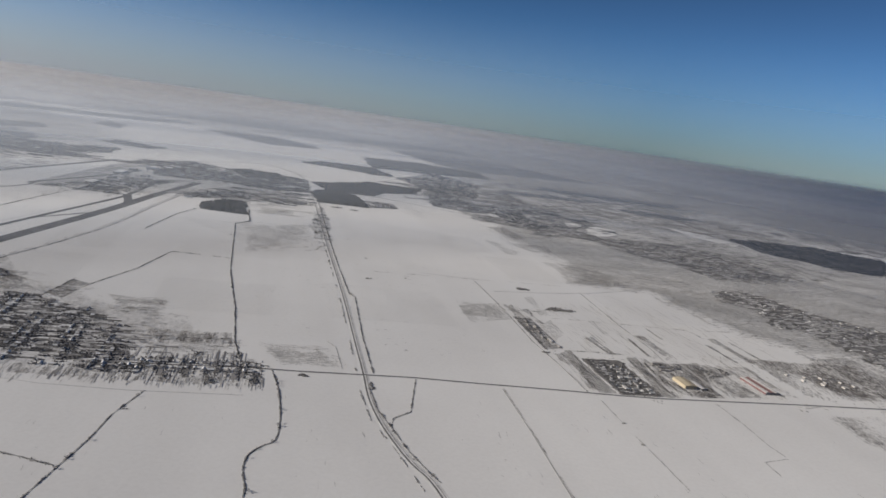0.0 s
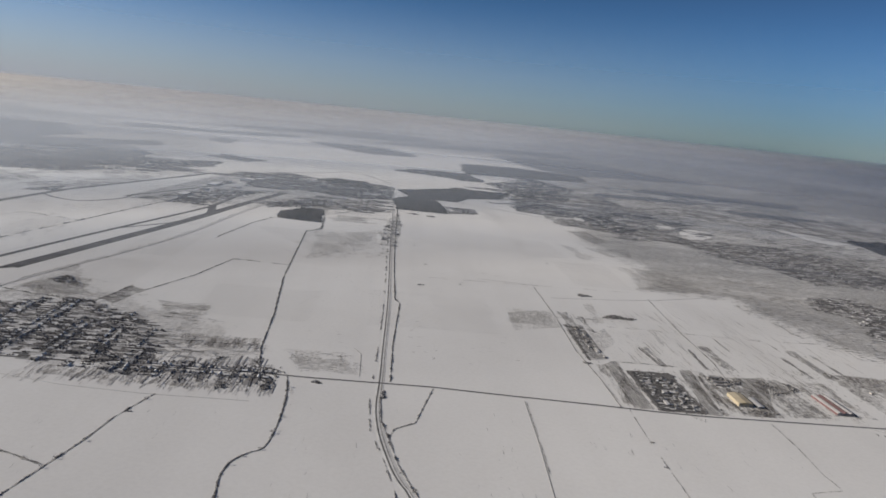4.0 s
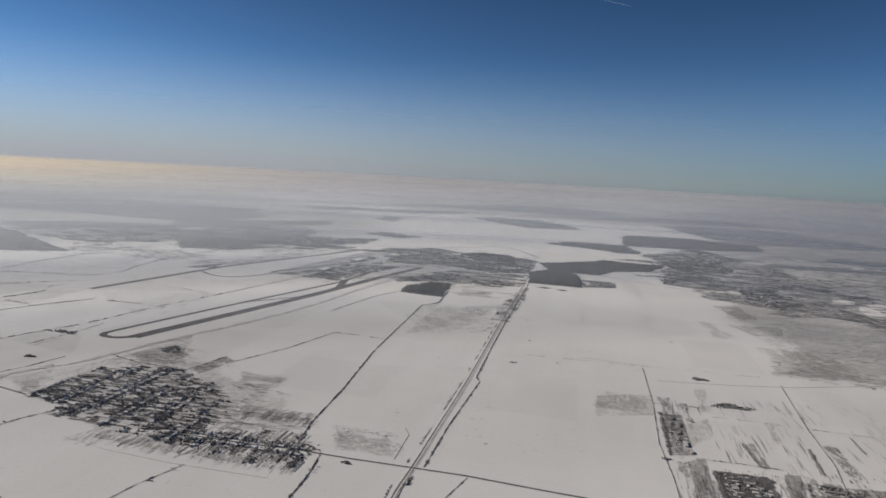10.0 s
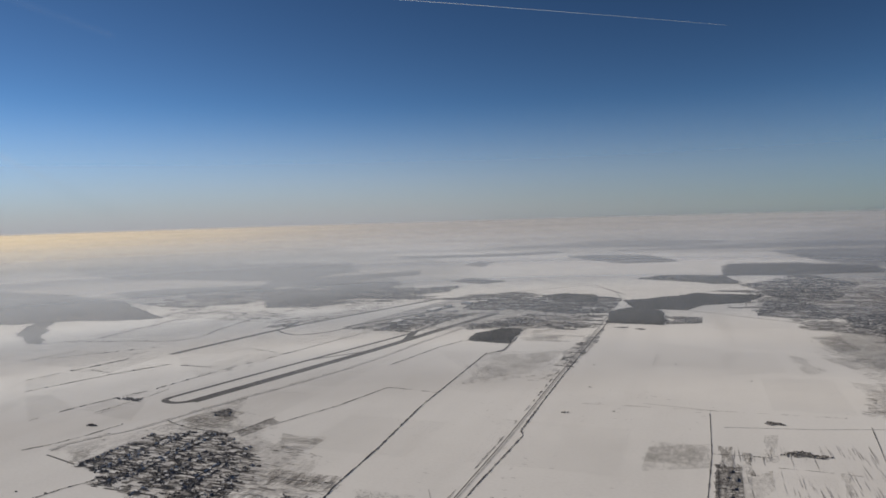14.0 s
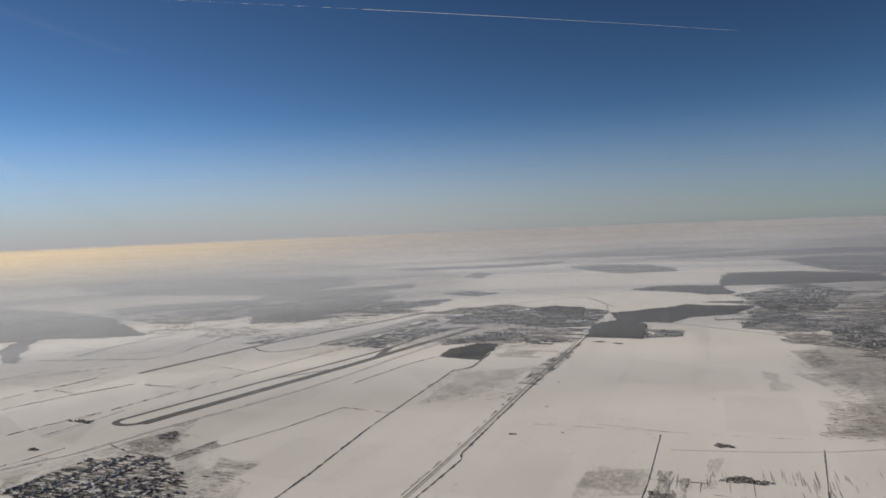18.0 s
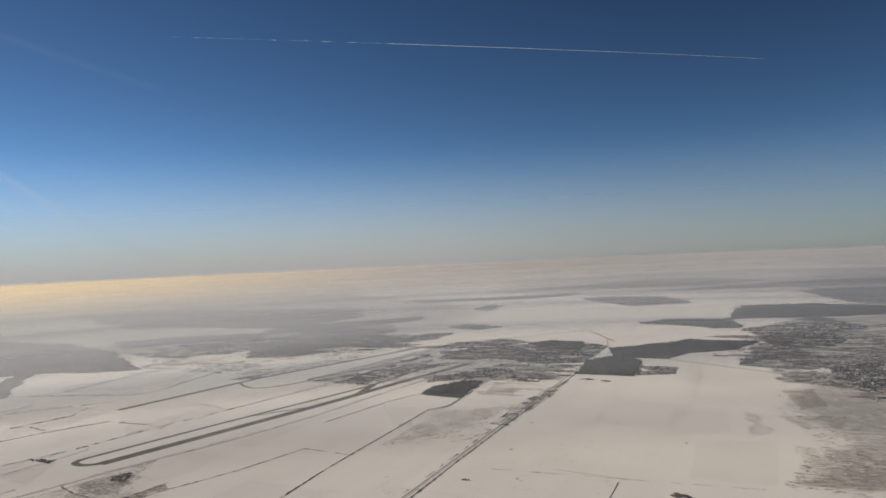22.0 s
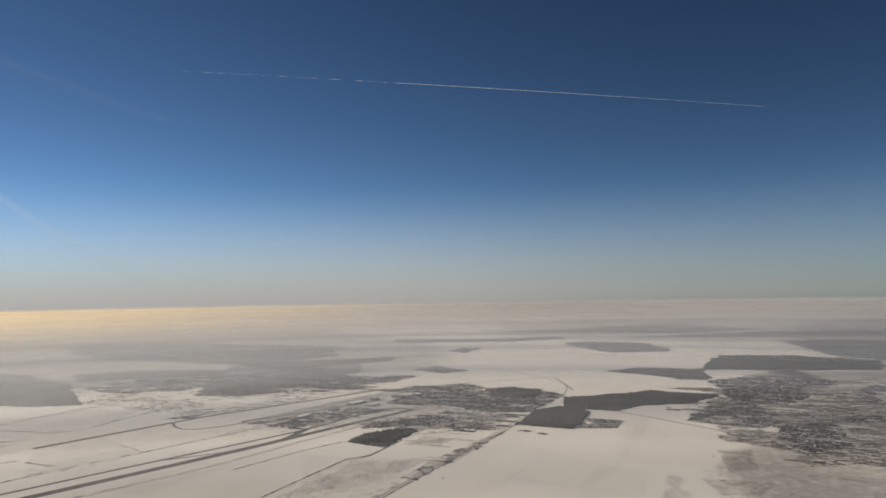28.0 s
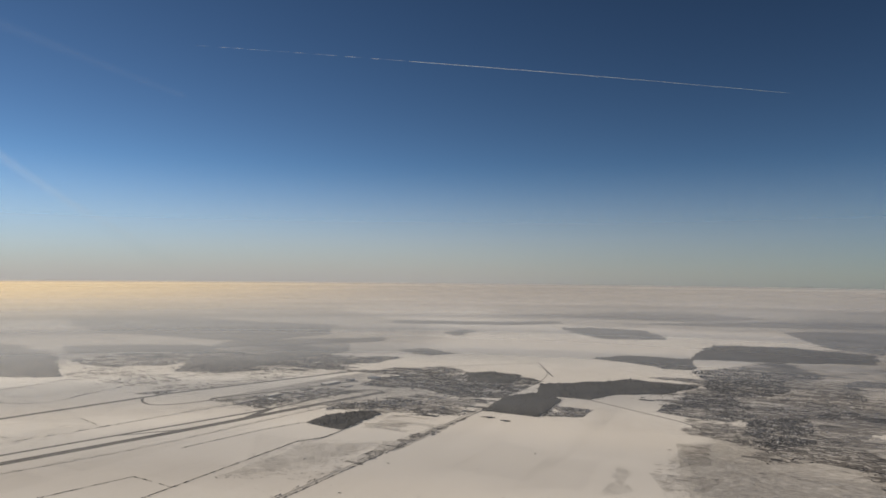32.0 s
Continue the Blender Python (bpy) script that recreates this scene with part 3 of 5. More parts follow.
patch([(110, 587), (118, 592), (126, 591), (122, 574), (110, 569)], snow, 1.0, "pond", "small frozen pond under white snow", z=0.0855)
patch([(222, 663), (246, 656), (275, 611), (261, 592), (236, 610)], snow, 1.0, "field", "clean white field beside a dark wood", z=0.015)
r = random.Random(11)
for u0 in range(-330, 130, 58):
    for v0 in range(218, 520, 74):
        if r.random() < 0.62 and u0 < 60:
            a, b, c, d = u0 + r.uniform(0, 12), u0 + r.uniform(30, 58), v0 + r.uniform(0, 16), v0 + r.uniform(40, 74)
            patch([xy(a, c), xy(b, c), xy(b, d), xy(a, d)], faint[r.randrange(3)], 4.0, "field", "snow-covered field, slightly thinner snow than its neighbours")
patch([(-32, 440), (-20, 384), (16, 390), (10, 440)], faint[2], 1.0, "field", "snow-covered field, slightly thinner snow than its neighbours", z=0.039)
patch([(-257, 283), (-245, 323), (-213, 321), (-209, 275), (-241, 273)], grey_snow, 1.5, "field", "snow-covered field, greyer than its neighbours", z=0.0322)
patch([(-282, 212), (-282, 269), (-271, 284), (-258, 245), (-257, 201)], grey_snow, 2.0, "field", "snow-covered field, greyer than its neighbours", z=0.0324)
patch([(-247, 197), (-240, 205), (-208, 199), (-206, 179)], grey_snow, 2.0, "field", "snow-covered field, greyer than its neighbours", z=0.0326)
patch([(-202, 198), (-204, 208), (-189, 221), (-166, 199), (-184, 197)], grey_snow, 2.0, "field", "snow-covered field, greyer than its neighbours", z=0.0328)
patch([(-340, 234), (-338, 268), (-290, 285), (-286, 240)], grey_snow, 3.0, "field", "snow-covered field, greyer than its neighbours", z=0.0330)
patch([(-392, 305), (-384, 368), (-350, 400), (-315, 350), (-330, 325), (-366, 298)], grey_snow, 4.0, "field", "snow-covered field, greyer than its neighbours", z=0.0332)
patch([(-151, 207), (-157, 223), (-156, 250), (-136, 231), (-120, 211), (-135, 202)], stubble, 5.0, "field", "scrubby snow round a farm", z=0.0382, shake=1.0, seed=92)
patch([(-110, 375), (-70, 404), (-59, 338), (-85, 307)], wide_mottle, 9.0, z=0.038, shake=1.5, seed=91)
patch([(-121, 444), (-81, 457), (-76, 425), (-107, 408)], faint[2], 1.5, z=0.041)
patch([(-117, 421), (-90, 447), (-86, 431), (-103, 411)], stubble, 4.0, z=0.038, shake=0.8)
patch([(-45, 192), (-23, 195), (-15, 181), (-37, 177.5)], stubble, 4.0, z=0.038, shake=0.6)
patch([(12, 276), (34, 281), (38, 256), (15, 252)], mottled, 5.0, z=0.038)
patch([(-105, 219), (-83, 225), (-78, 214), (-97, 206)], stubble, 4.0, z=0.038, shake=0.6)
patch([(-150, 213), (-142, 232), (-120, 222), (-133, 206), (-147, 206)], stubble, 6.0, z=0.038, shake=0.6)
for k in range(9):  # ploughed strips between the yards and the steppe
    a, c = r.uniform(98, 200), r.choice((174, 206, 238)) + r.uniform(0, 6)
    w, d = r.uniform(1.5, 6), r.uniform(14, 30)
    patch([xy(a, c), xy(a + w, c), xy(a + w, c + d), xy(a, c + d)], ploughed, 0.8, "field", "strip of ploughed soil under thin snow", z=0.042 + 0.0015 * k, shake=0.3, seed=k)

patch([(-160, 190), (-148, 214), (-120, 226), (-100, 216), (-62, 205), (-44, 186), (-60, 172), (-140, 158), (-165, 165)], mottled, 8.0, "field", "thin trodden snow round the village", z=0.0312, shake=2.0, seed=84)
patch([(-240, 400), (-262, 560), (-215, 600), (-140, 560), (-95, 500), (-110, 440), (-170, 420), (-195, 395)], mottled, 25.0, "field", "thin snow between the airport buildings", z=0.0309, shake=4.0, seed=85)

for k, (u, v, w, d) in enumerate(((-8, 428, 30, 5), (-6, 446, 34, 6), (-4, 462, 26, 4), (-2, 478, 30, 7), (0, 498, 28, 5))):  # rows of fields beside the highway
    patch([xy(u, v), xy(u + w, v), xy(u + w, v + d), xy(u, v + d)], wide_mottle, 1.2, "field", "narrow field of stubble under thin snow", z=0.0395 + 0.0003 * k)

patch([(-26.2, 540.2), (23.1, 548.2), (55.4, 457.1), (4.6, 440.8)], faint[1], 1.0, "field", "snow-covered field, slightly greyer than its neighbours", z=0.0411)
patch([(1.2, 430.1), (23.7, 439.9), (39.3, 396.4), (16.2, 378.4)], faint[2], 1.0, "field", "snow-covered field, slightly greyer than its neighbours", z=0.0414)
patch([(37, 495.1), (51.1, 506), (65.4, 464.9), (55, 454.4)], stubble, 1.0, "field", "bare grassland with wind-blown snow", z=0.0417)
patch([(47.3, 436.7), (76.8, 448.7), (78.3, 426.8), (63.2, 415.1)], mottled, 1.0, "field", "grey field with patchy snow", z=0.0420)
patch([(-136.2, 366.4), (-111.1, 374.9), (-83.8, 393.6), (-57.5, 361.1), (-77.8, 316.9)], faint[2], 1.0, "field", "grey stubble field beside the highway", z=0.0423)
patch([(-111.7, 433), (-95.2, 437.3), (-84, 420.2), (-102.7, 417.6)], wide_mottle, 1.0, "field", "narrow field of stubble under thin snow", z=0.0426)
patch([(-203.5, 257.1), (-202.6, 295.2), (-213.4, 326.5), (-228.3, 310.8), (-227.1, 268.6)], faint[2], 1.0, "field", "grey strip of field beside the airport", z=0.0429)
patch([(-267.9, 290.2), (-219.6, 323.3), (-280.8, 327), (-293, 302.5)], faint[2], 1.0, "field", "grey field between two runways", z=0.0432)
patch([(15.1, 268), (32.3, 280.9), (37.9, 258.2), (19.9, 245.3)], wide_mottle, 1.0, "field", "ridged field under thin snow", z=0.0435)
patch([(-39.2, 555.8), (-23.9, 561.7), (-5.1, 493), (-25.3, 504.1)], faint[2], 1.0, "field", "snow-covered field, slightly greyer than its neighbours", z=0.0438)
BLOWN = "dry grass tufts and bare streaks in blown snow"
STEPPE_EDGE = [(71, 334), (113, 342), (120, 314), (137, 284), (158, 260), (215, 275), (300, 400), (270, 470), (160, 470), (110, 500), (45, 480), (46, 444), (67, 409), (74, 396)]
flecks(STEPPE_EDGE, 5500, 2.6, 0.6, BLOWN, 0, 9, 0.06, 1, clump=0.2)
flecks(STEPPE_EDGE, 1300, 5.0, 1.2, "grey streaks of thin snow on the steppe", 4, 8, 0.073, 16, furrow, 0.2)
flecks([(113, 342), (120, 314), (137, 284), (158, 260), (215, 275), (200, 350), (140, 380)], 240, 16.0, 0.4, "long furrows and bare strips across the steppe", 86, 3, 0.086, 2, furrow, 0.3)
flecks([(30, 520), (110, 510), (260, 460), (330, 520), (340, 800), (60, 800), (-20, 700)], 5000, 10.0, 3.0, BLOWN, 0, 14, 0.062, 3, clump=0.4, grain=0.02)
flecks([(-20, 700), (340, 640), (700, 700), (700, 1300), (-60, 1100)], 2600, 26.0, 9.0, "far bare strips between snowy fields", 0, 10, 0.064, 4, clump=0.4, grain=0.01)
flecks([(122, 200), (158, 260), (215, 275), (330, 300), (330, 249), (160, 212)], 1600, 3.0, 0.5, BLOWN, 88, 8, 0.06, 5, clump=0.25)
flecks([xy(97, 173), xy(178, 175), xy(206, 240), xy(170, 280), xy(98, 262)], 420, 14.0, 0.22, "narrow furrows under thin snow", 90, 1.5, 0.06, 6, furrow, 0.2)
flecks([xy(97, 173), xy(178, 175), xy(230, 210), xy(180, 215), xy(98, 205)], 900, 2.5, 0.3, BLOWN, 90, 5, 0.064, 7, clump=0.3)
flecks([(-110, 375), (-70, 404), (-48, 335), (-85, 307)], 420, 3.0, 0.5, BLOWN, 0, 14, 0.06, 8, clump=0.4)
flecks([(-45, 193), (-26, 198), (-16, 185), (-34, 178.5)], 520, 1.2, 0.16, BLOWN, 0, 12, 0.06, 9, clump=0.3, grain=0.15)
flecks([(-165, 165), (-150, 228), (-120, 232), (-100, 214), (-62, 205), (-140, 200), (-142, 160)], 600, 3.0, 0.25, BLOWN, 0, 12, 0.062, 10, clump=0.35)
flecks([(-240, 400), (-262, 560), (-215, 600), (-140, 560), (-95, 500), (-110, 440), (-170, 420), (-195, 395)], 1500, 6.0, 1.0, BLOWN, 0, 12, 0.09, 11, clump=0.35)
flecks([(-330, 190), (-200, 170), (-190, 330), (-210, 420), (-380, 420)], 700, 8.0, 0.5, BLOWN, 88, 10, 0.06, 12, furrow, 0.4, 0.03)
flecks([(-420, 380), (-280, 400), (-270, 560), (-400, 640), (-560, 520)], 2600, 12.0, 2.0, "hedges and bare strips between far fields", 0, 20, 0.066, 13, clump=0.35, grain=0.03)
flecks([(-150, 100), (20, 60), (120, 110), (125, 190), (20, 178), (-60, 150)], 300, 3.0, 0.1, "faint furrows in the snow", 90, 5, 0.06, 14, furrow, 0.5)
flecks([(-60, 200), (30, 200), (20, 400), (-60, 400)], 220, 2.0, 0.3, "faint furrows in the snow", 0, 10, 0.06, 15, furrow, 0.5)

# ---- roads and tracks ----
ROAD = [(-70, 166), (-57, 169), (-44, 173), (-28, 176), (-11, 180), (2, 183), (23, 186), (48, 190), (63, 192), (77, 194.5), (91, 198), (107, 202), (127, 207), (260, 238), (420, 270)]
HIGHWAY = smooth([(150, -420), (90, -160), (48, 30), (28, 84), (16, 112), (10, 128), (5, 134), (0, 144), (-4, 153), (-8, 165), (-11, 180), (-17, 205), (-25, 240), (-32, 269), (-54, 356), (-88, 495), (-111, 585), (-127, 640), (-152, 684), (-190, 708), (-320, 780)], 2)
ribbon(ROAD, 1.3, 0.034, driven, "road_verge", "dirty snow banked along the paved road")
ribbon(ROAD, 0.62, 0.07, asphalt, "road", "dark paved country road cleared of snow")
ribbon(HIGHWAY, 1.7, 0.03, driven, "road_verge", "dirty snow banked along the highway")
ribbon([(x - 0.45, y) for x, y in HIGHWAY], 0.36, 0.06, worn_asphalt, "highway", "dark straight highway between snowy verges")
ribbon([(x + 0.35, y) for x, y in HIGHWAY], 0.14, 0.062, rut, "track", "rutted track beside the highway", shake=0.6)


def track(pts, width=0.5, label="snowy farm track", material=None):
    return ribbon(pts, width, 0.064, material or worn_snow, "track", label)


track([(24, 314), (35, 269), (42, 234), (49, 211), (54, 191)], 0.2, "dark farm track over the snow", rut)
track([(75, 323), (82, 275), (88, 245), (90, 220), (93, 200)], 0.18, "dark farm track over the snow", rut)
track([(28, 184), (33, 160), (37, 138), (42, 112), (54, 55), (66, 0)], 0.14, "dark narrow track between two fields", rut)
track([(-99, 147), (-83, 147), (-63, 150), (-38, 156)], 0.16)
track(smooth([(-159, 165), (-161, 174), (-154, 195), (-155, 216), (-154, 244), (-152, 278), (-152, 322), (-158, 370), (-161, 396), (-165, 440), (-170, 480)], 1), 1.1, "wide snowy perimeter road of the airport", driven)
track([(-70, 166), (-82, 170), (-91, 172), (-96, 170), (-105, 165), (-111, 160)], 0.45, "dark village street", dry_grass)
track([(-155, 162), (-137, 162), (-117, 164)], 0.6, "dark village road", asphalt)
track([(121, 206), (126, 204), (135, 209)], 0.4)
track([(-17.8, 182), (-20, 190), (-22.5, 199), (-26, 203)], 0.08, "footpath over the snow", rut)
track([(-2, 316), (25, 319)], 0.4)
track([(32, 300), (59, 312), (79, 323), (114, 350)], 0.4)
track([(-54, 575), (20, 548), (90, 500)], 0.9, "far country road", asphalt)
track([(-230, 640), (-185, 720), (-127, 650)], 1.2, "far road on the snow", asphalt)

# ---- hedges and ditches ----
hedge(smooth([(-158, 165), (-160, 174), (-153, 195), (-154, 216), (-153, 244), (-151, 278), (-151, 322), (-157, 370), (-160, 396), (-164, 440), (-169, 480)], 1), 0.5, 0.2, 2.5, "dry grass along the perimeter road", gaps=0.15)
hedge(smooth([(-160, 165), (-162, 174), (-155, 195), (-156, 216), (-155, 244), (-153, 278), (-153, 322), (-159, 370), (-162, 396), (-166, 440), (-171, 480)], 1), 0.5, 0.18, 2.0, "dry grass along the perimeter road", gaps=0.35)
BOUND = "dark hedge along a field bound"
hedge(smooth([(-36, 175), (-31, 163), (-27, 149), (-25, 139), (-25, 135), (-27, 133), (-29, 128), (-28, 122), (-25, 115), (-24, 100), (-19, 80), (-24, 58), (-16, 30), (-20, -10)]), 0.4, 0.24, 8.0, "dark bare bushes along a winding creek")
hedge([(-60, 151), (-61, 137), (-60, 126), (-60, 116), (-60, 98), (-60, 20)], 0.4, 0.2, 6.0, "dark bare bushes along a straight ditch")
hedge([(-92, 120), (-84, 118.5), (-73, 117), (-61, 115)], 0.8, 0.18, 9.0, "scattered bushes beside a track", gaps=0.15)
hedge([(-107, 370), (-78, 271), (-61, 223), (-51, 191), (-45, 177)], 0.45, 0.32, 4.0, BOUND)
hedge([(-45, 177), (-41, 177), (-37, 176)], 0.6, 0.32, 6.0, "dark bushes beside the road")
hedge([(-119.5, 231), (-118, 208)], 0.45, 0.26, 3.0, BOUND)
hedge([(-112, 227), (-108.5, 254), (-109, 288)], 0.4, 0.28, 3.0, "thin hedge along a field bound")
hedge([(-109, 288), (-96, 290), (-84, 291)], 0.4, 0.28, 3.0, "broken hedge along a field bound", gaps=0.2)
hedge([(-107, 370), (-103, 384), (-115, 422)], 0.6, 0.5, 2.2, "dark hedge turning along a field bound")
hedge([(-137, 324), (-141, 374), (-139, 401)], 0.5, 0.4, 1.6, BOUND)
hedge([(3, 182), (3, 165), (3, 160), (-1, 155), (-1, 150)], 0.3, 0.2, 5.0, "thin dark bushes along a bent ditch")
hedge([(-9, 182), (-16, 212), (-25, 258)], 0.35, 0.26, 5.0, "dark row of bushes beside the highway")
hedge([(-25, 258), (-28, 262)], 0.3, 0.26, 4.0, "dark bushes where the row steps aside")
hedge([(-28, 262), (-40, 308), (-52, 356), (-86, 498)], 0.5, 0.38, 3.0, "dark row of bushes beside the highway")
hedge([(-14, 182), (-19, 205), (-27, 240), (-34, 269), (-56, 356), (-90, 495)], 0.8, 0.3, 1.6, "broken row of bushes beside the highway", gaps=0.5)
hedge([(11, 128), (4, 139), (-1, 150), (-5, 158), (-9, 172)], 0.5, 0.26, 4.0, "dark bushes along the highway bend", gaps=0.25)
hedge([(8, 124), (1, 139), (-6, 152), (-12, 172)], 0.4, 0.2, 2.5, "broken row of bushes along the highway bend", gaps=0.45)
hedge([(24, 314), (35, 269), (42, 234), (49, 211), (54, 191)], 0.25, 0.22, 3.0, "thin bushes beside a farm track", gaps=0.35)
hedge([(75, 323), (82, 275), (88, 245), (90, 220), (93, 200)], 0.25, 0.24, 3.0, "thin bushes beside a farm track", gaps=0.3)
hedge([(28.4, 184), (33.4, 160), (37.4, 138), (42.4, 112), (54.4, 55), (66.4, 0)], 0.12, 0.13, 4.0, "thin dry grass along a snowy track", gaps=0.25)
hedge([(56, 191), (58, 180), (62, 161), (65, 148), (70, 125), (84, 64)], 0.2, 0.14, 3.0, "sparse bushes along a field bound", gaps=0.4)
hedge([(94, 199), (97, 185), (99, 170), (101, 164), (93, 160), (96, 140), (106, 96)], 0.2, 0.16, 3.0, "sparse bushes along a field bound", gaps=0.35)
hedge([(50, 267), (66, 271), (83, 274), (114, 280), (137, 288)], 0.3, 0.24, 2.0, "broken hedge along a field bound", gaps=0.4)
hedge([(35, 271), (51, 276)], 0.3, 0.24, 2.5, "broken hedge along a field bound", gaps=0.25)
hedge([(53, 228), (64, 231), (75, 233)], 0.25, 0.26, 3.0, BOUND)
hedge([(82, 254), (85, 235)], 0.4, 0.3, 4.0, "dark row of trees between two fields")
hedge([(64, 248), (69, 232)], 0.6, 0.26, 3.0, "dark row of trees behind the works yard")
hedge([(94, 273), (97, 260)], 0.3, 0.26, 2.5, "dark row of trees between two fields")
hedge([(114, 280), (122, 250)], 0.4, 0.26, 1.6, "broken row of bushes", gaps=0.4)
hedge([(-206, 186), (-206, 209), (-204, 232), (-209, 277), (-210, 320), (-213, 366), (-215, 422)], 0.5, 0.36, 2.2, BOUND, gaps=0.2)
hedge([(-255, 217), (-254, 243), (-247, 271)], 0.5, 0.4, 1.4, BOUND, gaps=0.2)
hedge([(-239, 272), (-220, 277)], 0.5, 0.45, 1.6, BOUND)
hedge([(-280, 233), (-282, 266), (-296, 282)], 0.5, 0.4, 1.2, BOUND, gaps=0.3)
hedge([(-275, 242), (-258, 243)], 0.6, 0.45, 1.6, BOUND)
hedge([(-244, 322), (-210, 320)], 0.5, 0.42, 1.4, BOUND, gaps=0.35)
hedge([(-168, 160), (-165, 169), (-164, 180), (-165, 195)], 0.4, 0.3, 2.6, BOUND)
hedge([(-188, 197), (-190, 218)], 0.3, 0.25, 1.6, BOUND, gaps=0.3)
hedge([(-152, 206), (-138, 205), (-118, 208)], 0.4, 0.3, 3.0, BOUND)
hedge([(-120, 132), (-120, 149), (-118, 158)], 0.5, 0.24, 4.0, "dark hedge beside the village road")
hedge([(-72, 186), (-53, 193)], 0.3, 0.22, 4.0, "dark hedge behind the village gardens")
hedge([(-72, 191), (-71, 186)], 0.3, 0.2, 4.0, "dark hedge behind the village gardens")
hedge(smooth([(-375, 280), (-355, 292), (-333, 305), (-309, 314), (-306, 336), (-320, 358), (-339, 409)]), 0.8, 0.6, 1.2, "bushes along a winding stream")
hedge([(-367, 299), (-379, 330), (-394, 376)], 0.6, 0.5, 1.0, BOUND)
hedge([(-397, 360), (-361, 448), (-347, 507)], 0.8, 0.6, 0.9, BOUND, gaps=0.3)
hedge([(-29, 303), (-2, 311), (30, 320), (67, 331)], 0.25, 0.22, 1.4, "broken hedge along a field bound", gaps=0.45)
hedge([(-24, 562), (-8, 500), (10, 432)], 0.3, 0.2, 0.6, "thin broken hedge along a field bound", gaps=0.5)
hedge([(-33, 440), (-26, 412), (-19, 384)], 0.3, 0.18, 0.7, "thin broken hedge along a field bound", gaps=0.4)
for line in ([(-281, 212), (-282, 239), (-283, 270)], [(-256, 201), (-254, 235), (-250, 255), (-246, 272)], [(-204, 179), (-206, 198)], [(-384, 270), (-367, 296), (-380, 329), (-388, 371)], [(-334, 234), (-335, 251), (-338, 268)], [(-191, 198), (-194, 222), (-198, 237)], [(-327, 246), (-316, 270), (-299, 299)], [(-387, 267), (-402, 275), (-450, 300)]):
    hedge(line, 0.4, 0.36, 1.6, "thin dry hedge along a field bound", gaps=0.12)
hedge([(-185, 459), (-140, 484), (-100, 509)], 0.8, 0.5, 1.2, BOUND, gaps=0.3)


def copse(x, y, w, d, count, size, label):
    """A small dark group of bare bushes and trees."""
    a, q = rng.uniform(0, 6.283, count), rng.uniform(0, 1, count) ** 0.6
    edge = 0.5 * (1 + 0.3 * np.sin(3 * a + x) + 0.2 * np.sin(5 * a + y))
    c = np.stack([np.cos(a) * q * edge * w, np.sin(a) * q * edge * d], 1)
    p = np.array([xy(*q) for q in c]) + (x, y)
    v, f = lumps(np.c_[p, np.zeros(count)], size * rng.uniform(0.6, 1.3, count))
    return thing("copse", mesh("copse", v, f, twigs), label, "copse", kind="stuff")


copse(46, 312, 5.5, 3.4, 260, 0.24, "small dark copse alone in the snow")
copse(59, 283, 13, 5.0, 300, 0.24, "dark trees round a small farm")
copse(-197, 217.5, 11, 2.4, 80, 0.45, "dark copse beside a field bound")
copse(-174.5, 188, 4, 1.5, 40, 0.35, "dark bushes alone in the snow")
copse(-27, 173.5, 2.4, 1.6, 40, 0.22, "dark bushes below the road")
copse(-8.5, 173, 1.2, 5, 40, 0.2, "dark bushes beside the highway")
copse(45.5, 223, 2.6, 1.2, 26, 0.22, "dark bushes beside a farm track")
copse(-70, 482, 7, 2.4, 50, 0.4, "dark bushes below the plantation")
copse(-57, 480.5, 6, 2, 40, 0.4, "dark bushes below the plantation")
copse(-24, 290, 2, 1, 10, 0.3, "lone bushes in the snow")
for x, y in ((-30, 330), (-45, 372), (28, 372), (-100, 340), (-78, 352), (-10, 391), (-5, 430), (-55, 410), (62, 160), (60, 172), (-130, 141), (-121, 145), (-60, 140.5), (-8, 300), (40, 480)):
    copse(x, y, 1.2, 0.5, 10, 0.17, "lone dark bushes on a snowy field")

# ---- airport ----
ribbon(smooth([(-169.5, 229), (-170, 290), (-171, 364), (-175, 419), (-177, 505)], 2), 5.6, 0.07, runway_tarmac, "runway", "long dark runway cleared of snow", category="runway")
ribbon(smooth([(-184, 227), (-185.5, 300), (-184.5, 376), (-185, 410)], 2), 2.4, 0.075, runway_tarmac, "taxiway", "taxiway beside the runway", category="taxiway")
ribbon(smooth([(-185, 406), (-190, 440), (-199, 492)], 2), 2.8, 0.0765, runway_tarmac, "taxiway", "far part of the taxiway", category="taxiway")
ribbon(smooth([(-184, 228), (-182, 223.5), (-174, 223.5), (-169.5, 230)], 2), 2.8, 0.08, runway_tarmac, "taxiway", "curved taxiway at the end of the runway", category="taxiway")
ribbon([(-186, 412), (-173.5, 386)], 4.2, 0.085, runway_tarmac, "taxiway", "broad link between runway and taxiway", category="taxiway")
ribbon([(-184.5, 316), (-171, 350)], 1.3, 0.09, runway_tarmac, "taxiway", "narrow link between runway and taxiway", category="taxiway")
ribbon(smooth([(-199, 490), (-190, 504), (-177, 503)], 2), 3.0, 0.082, runway_tarmac, "taxiway", "link at the far end of the runway", category="taxiway")
ribbon([(-188.5, 228), (-190, 300), (-189, 376), (-190, 402)], 1.0, 0.05, bank_snow, "snow_bank", "ridge of ploughed snow beside the taxiway")
ribbon([(-193, 430), (-196, 452), (-204, 494)], 2.0, 0.05, bank_snow, "snow_bank", "ridge of ploughed snow beyond the taxiway")
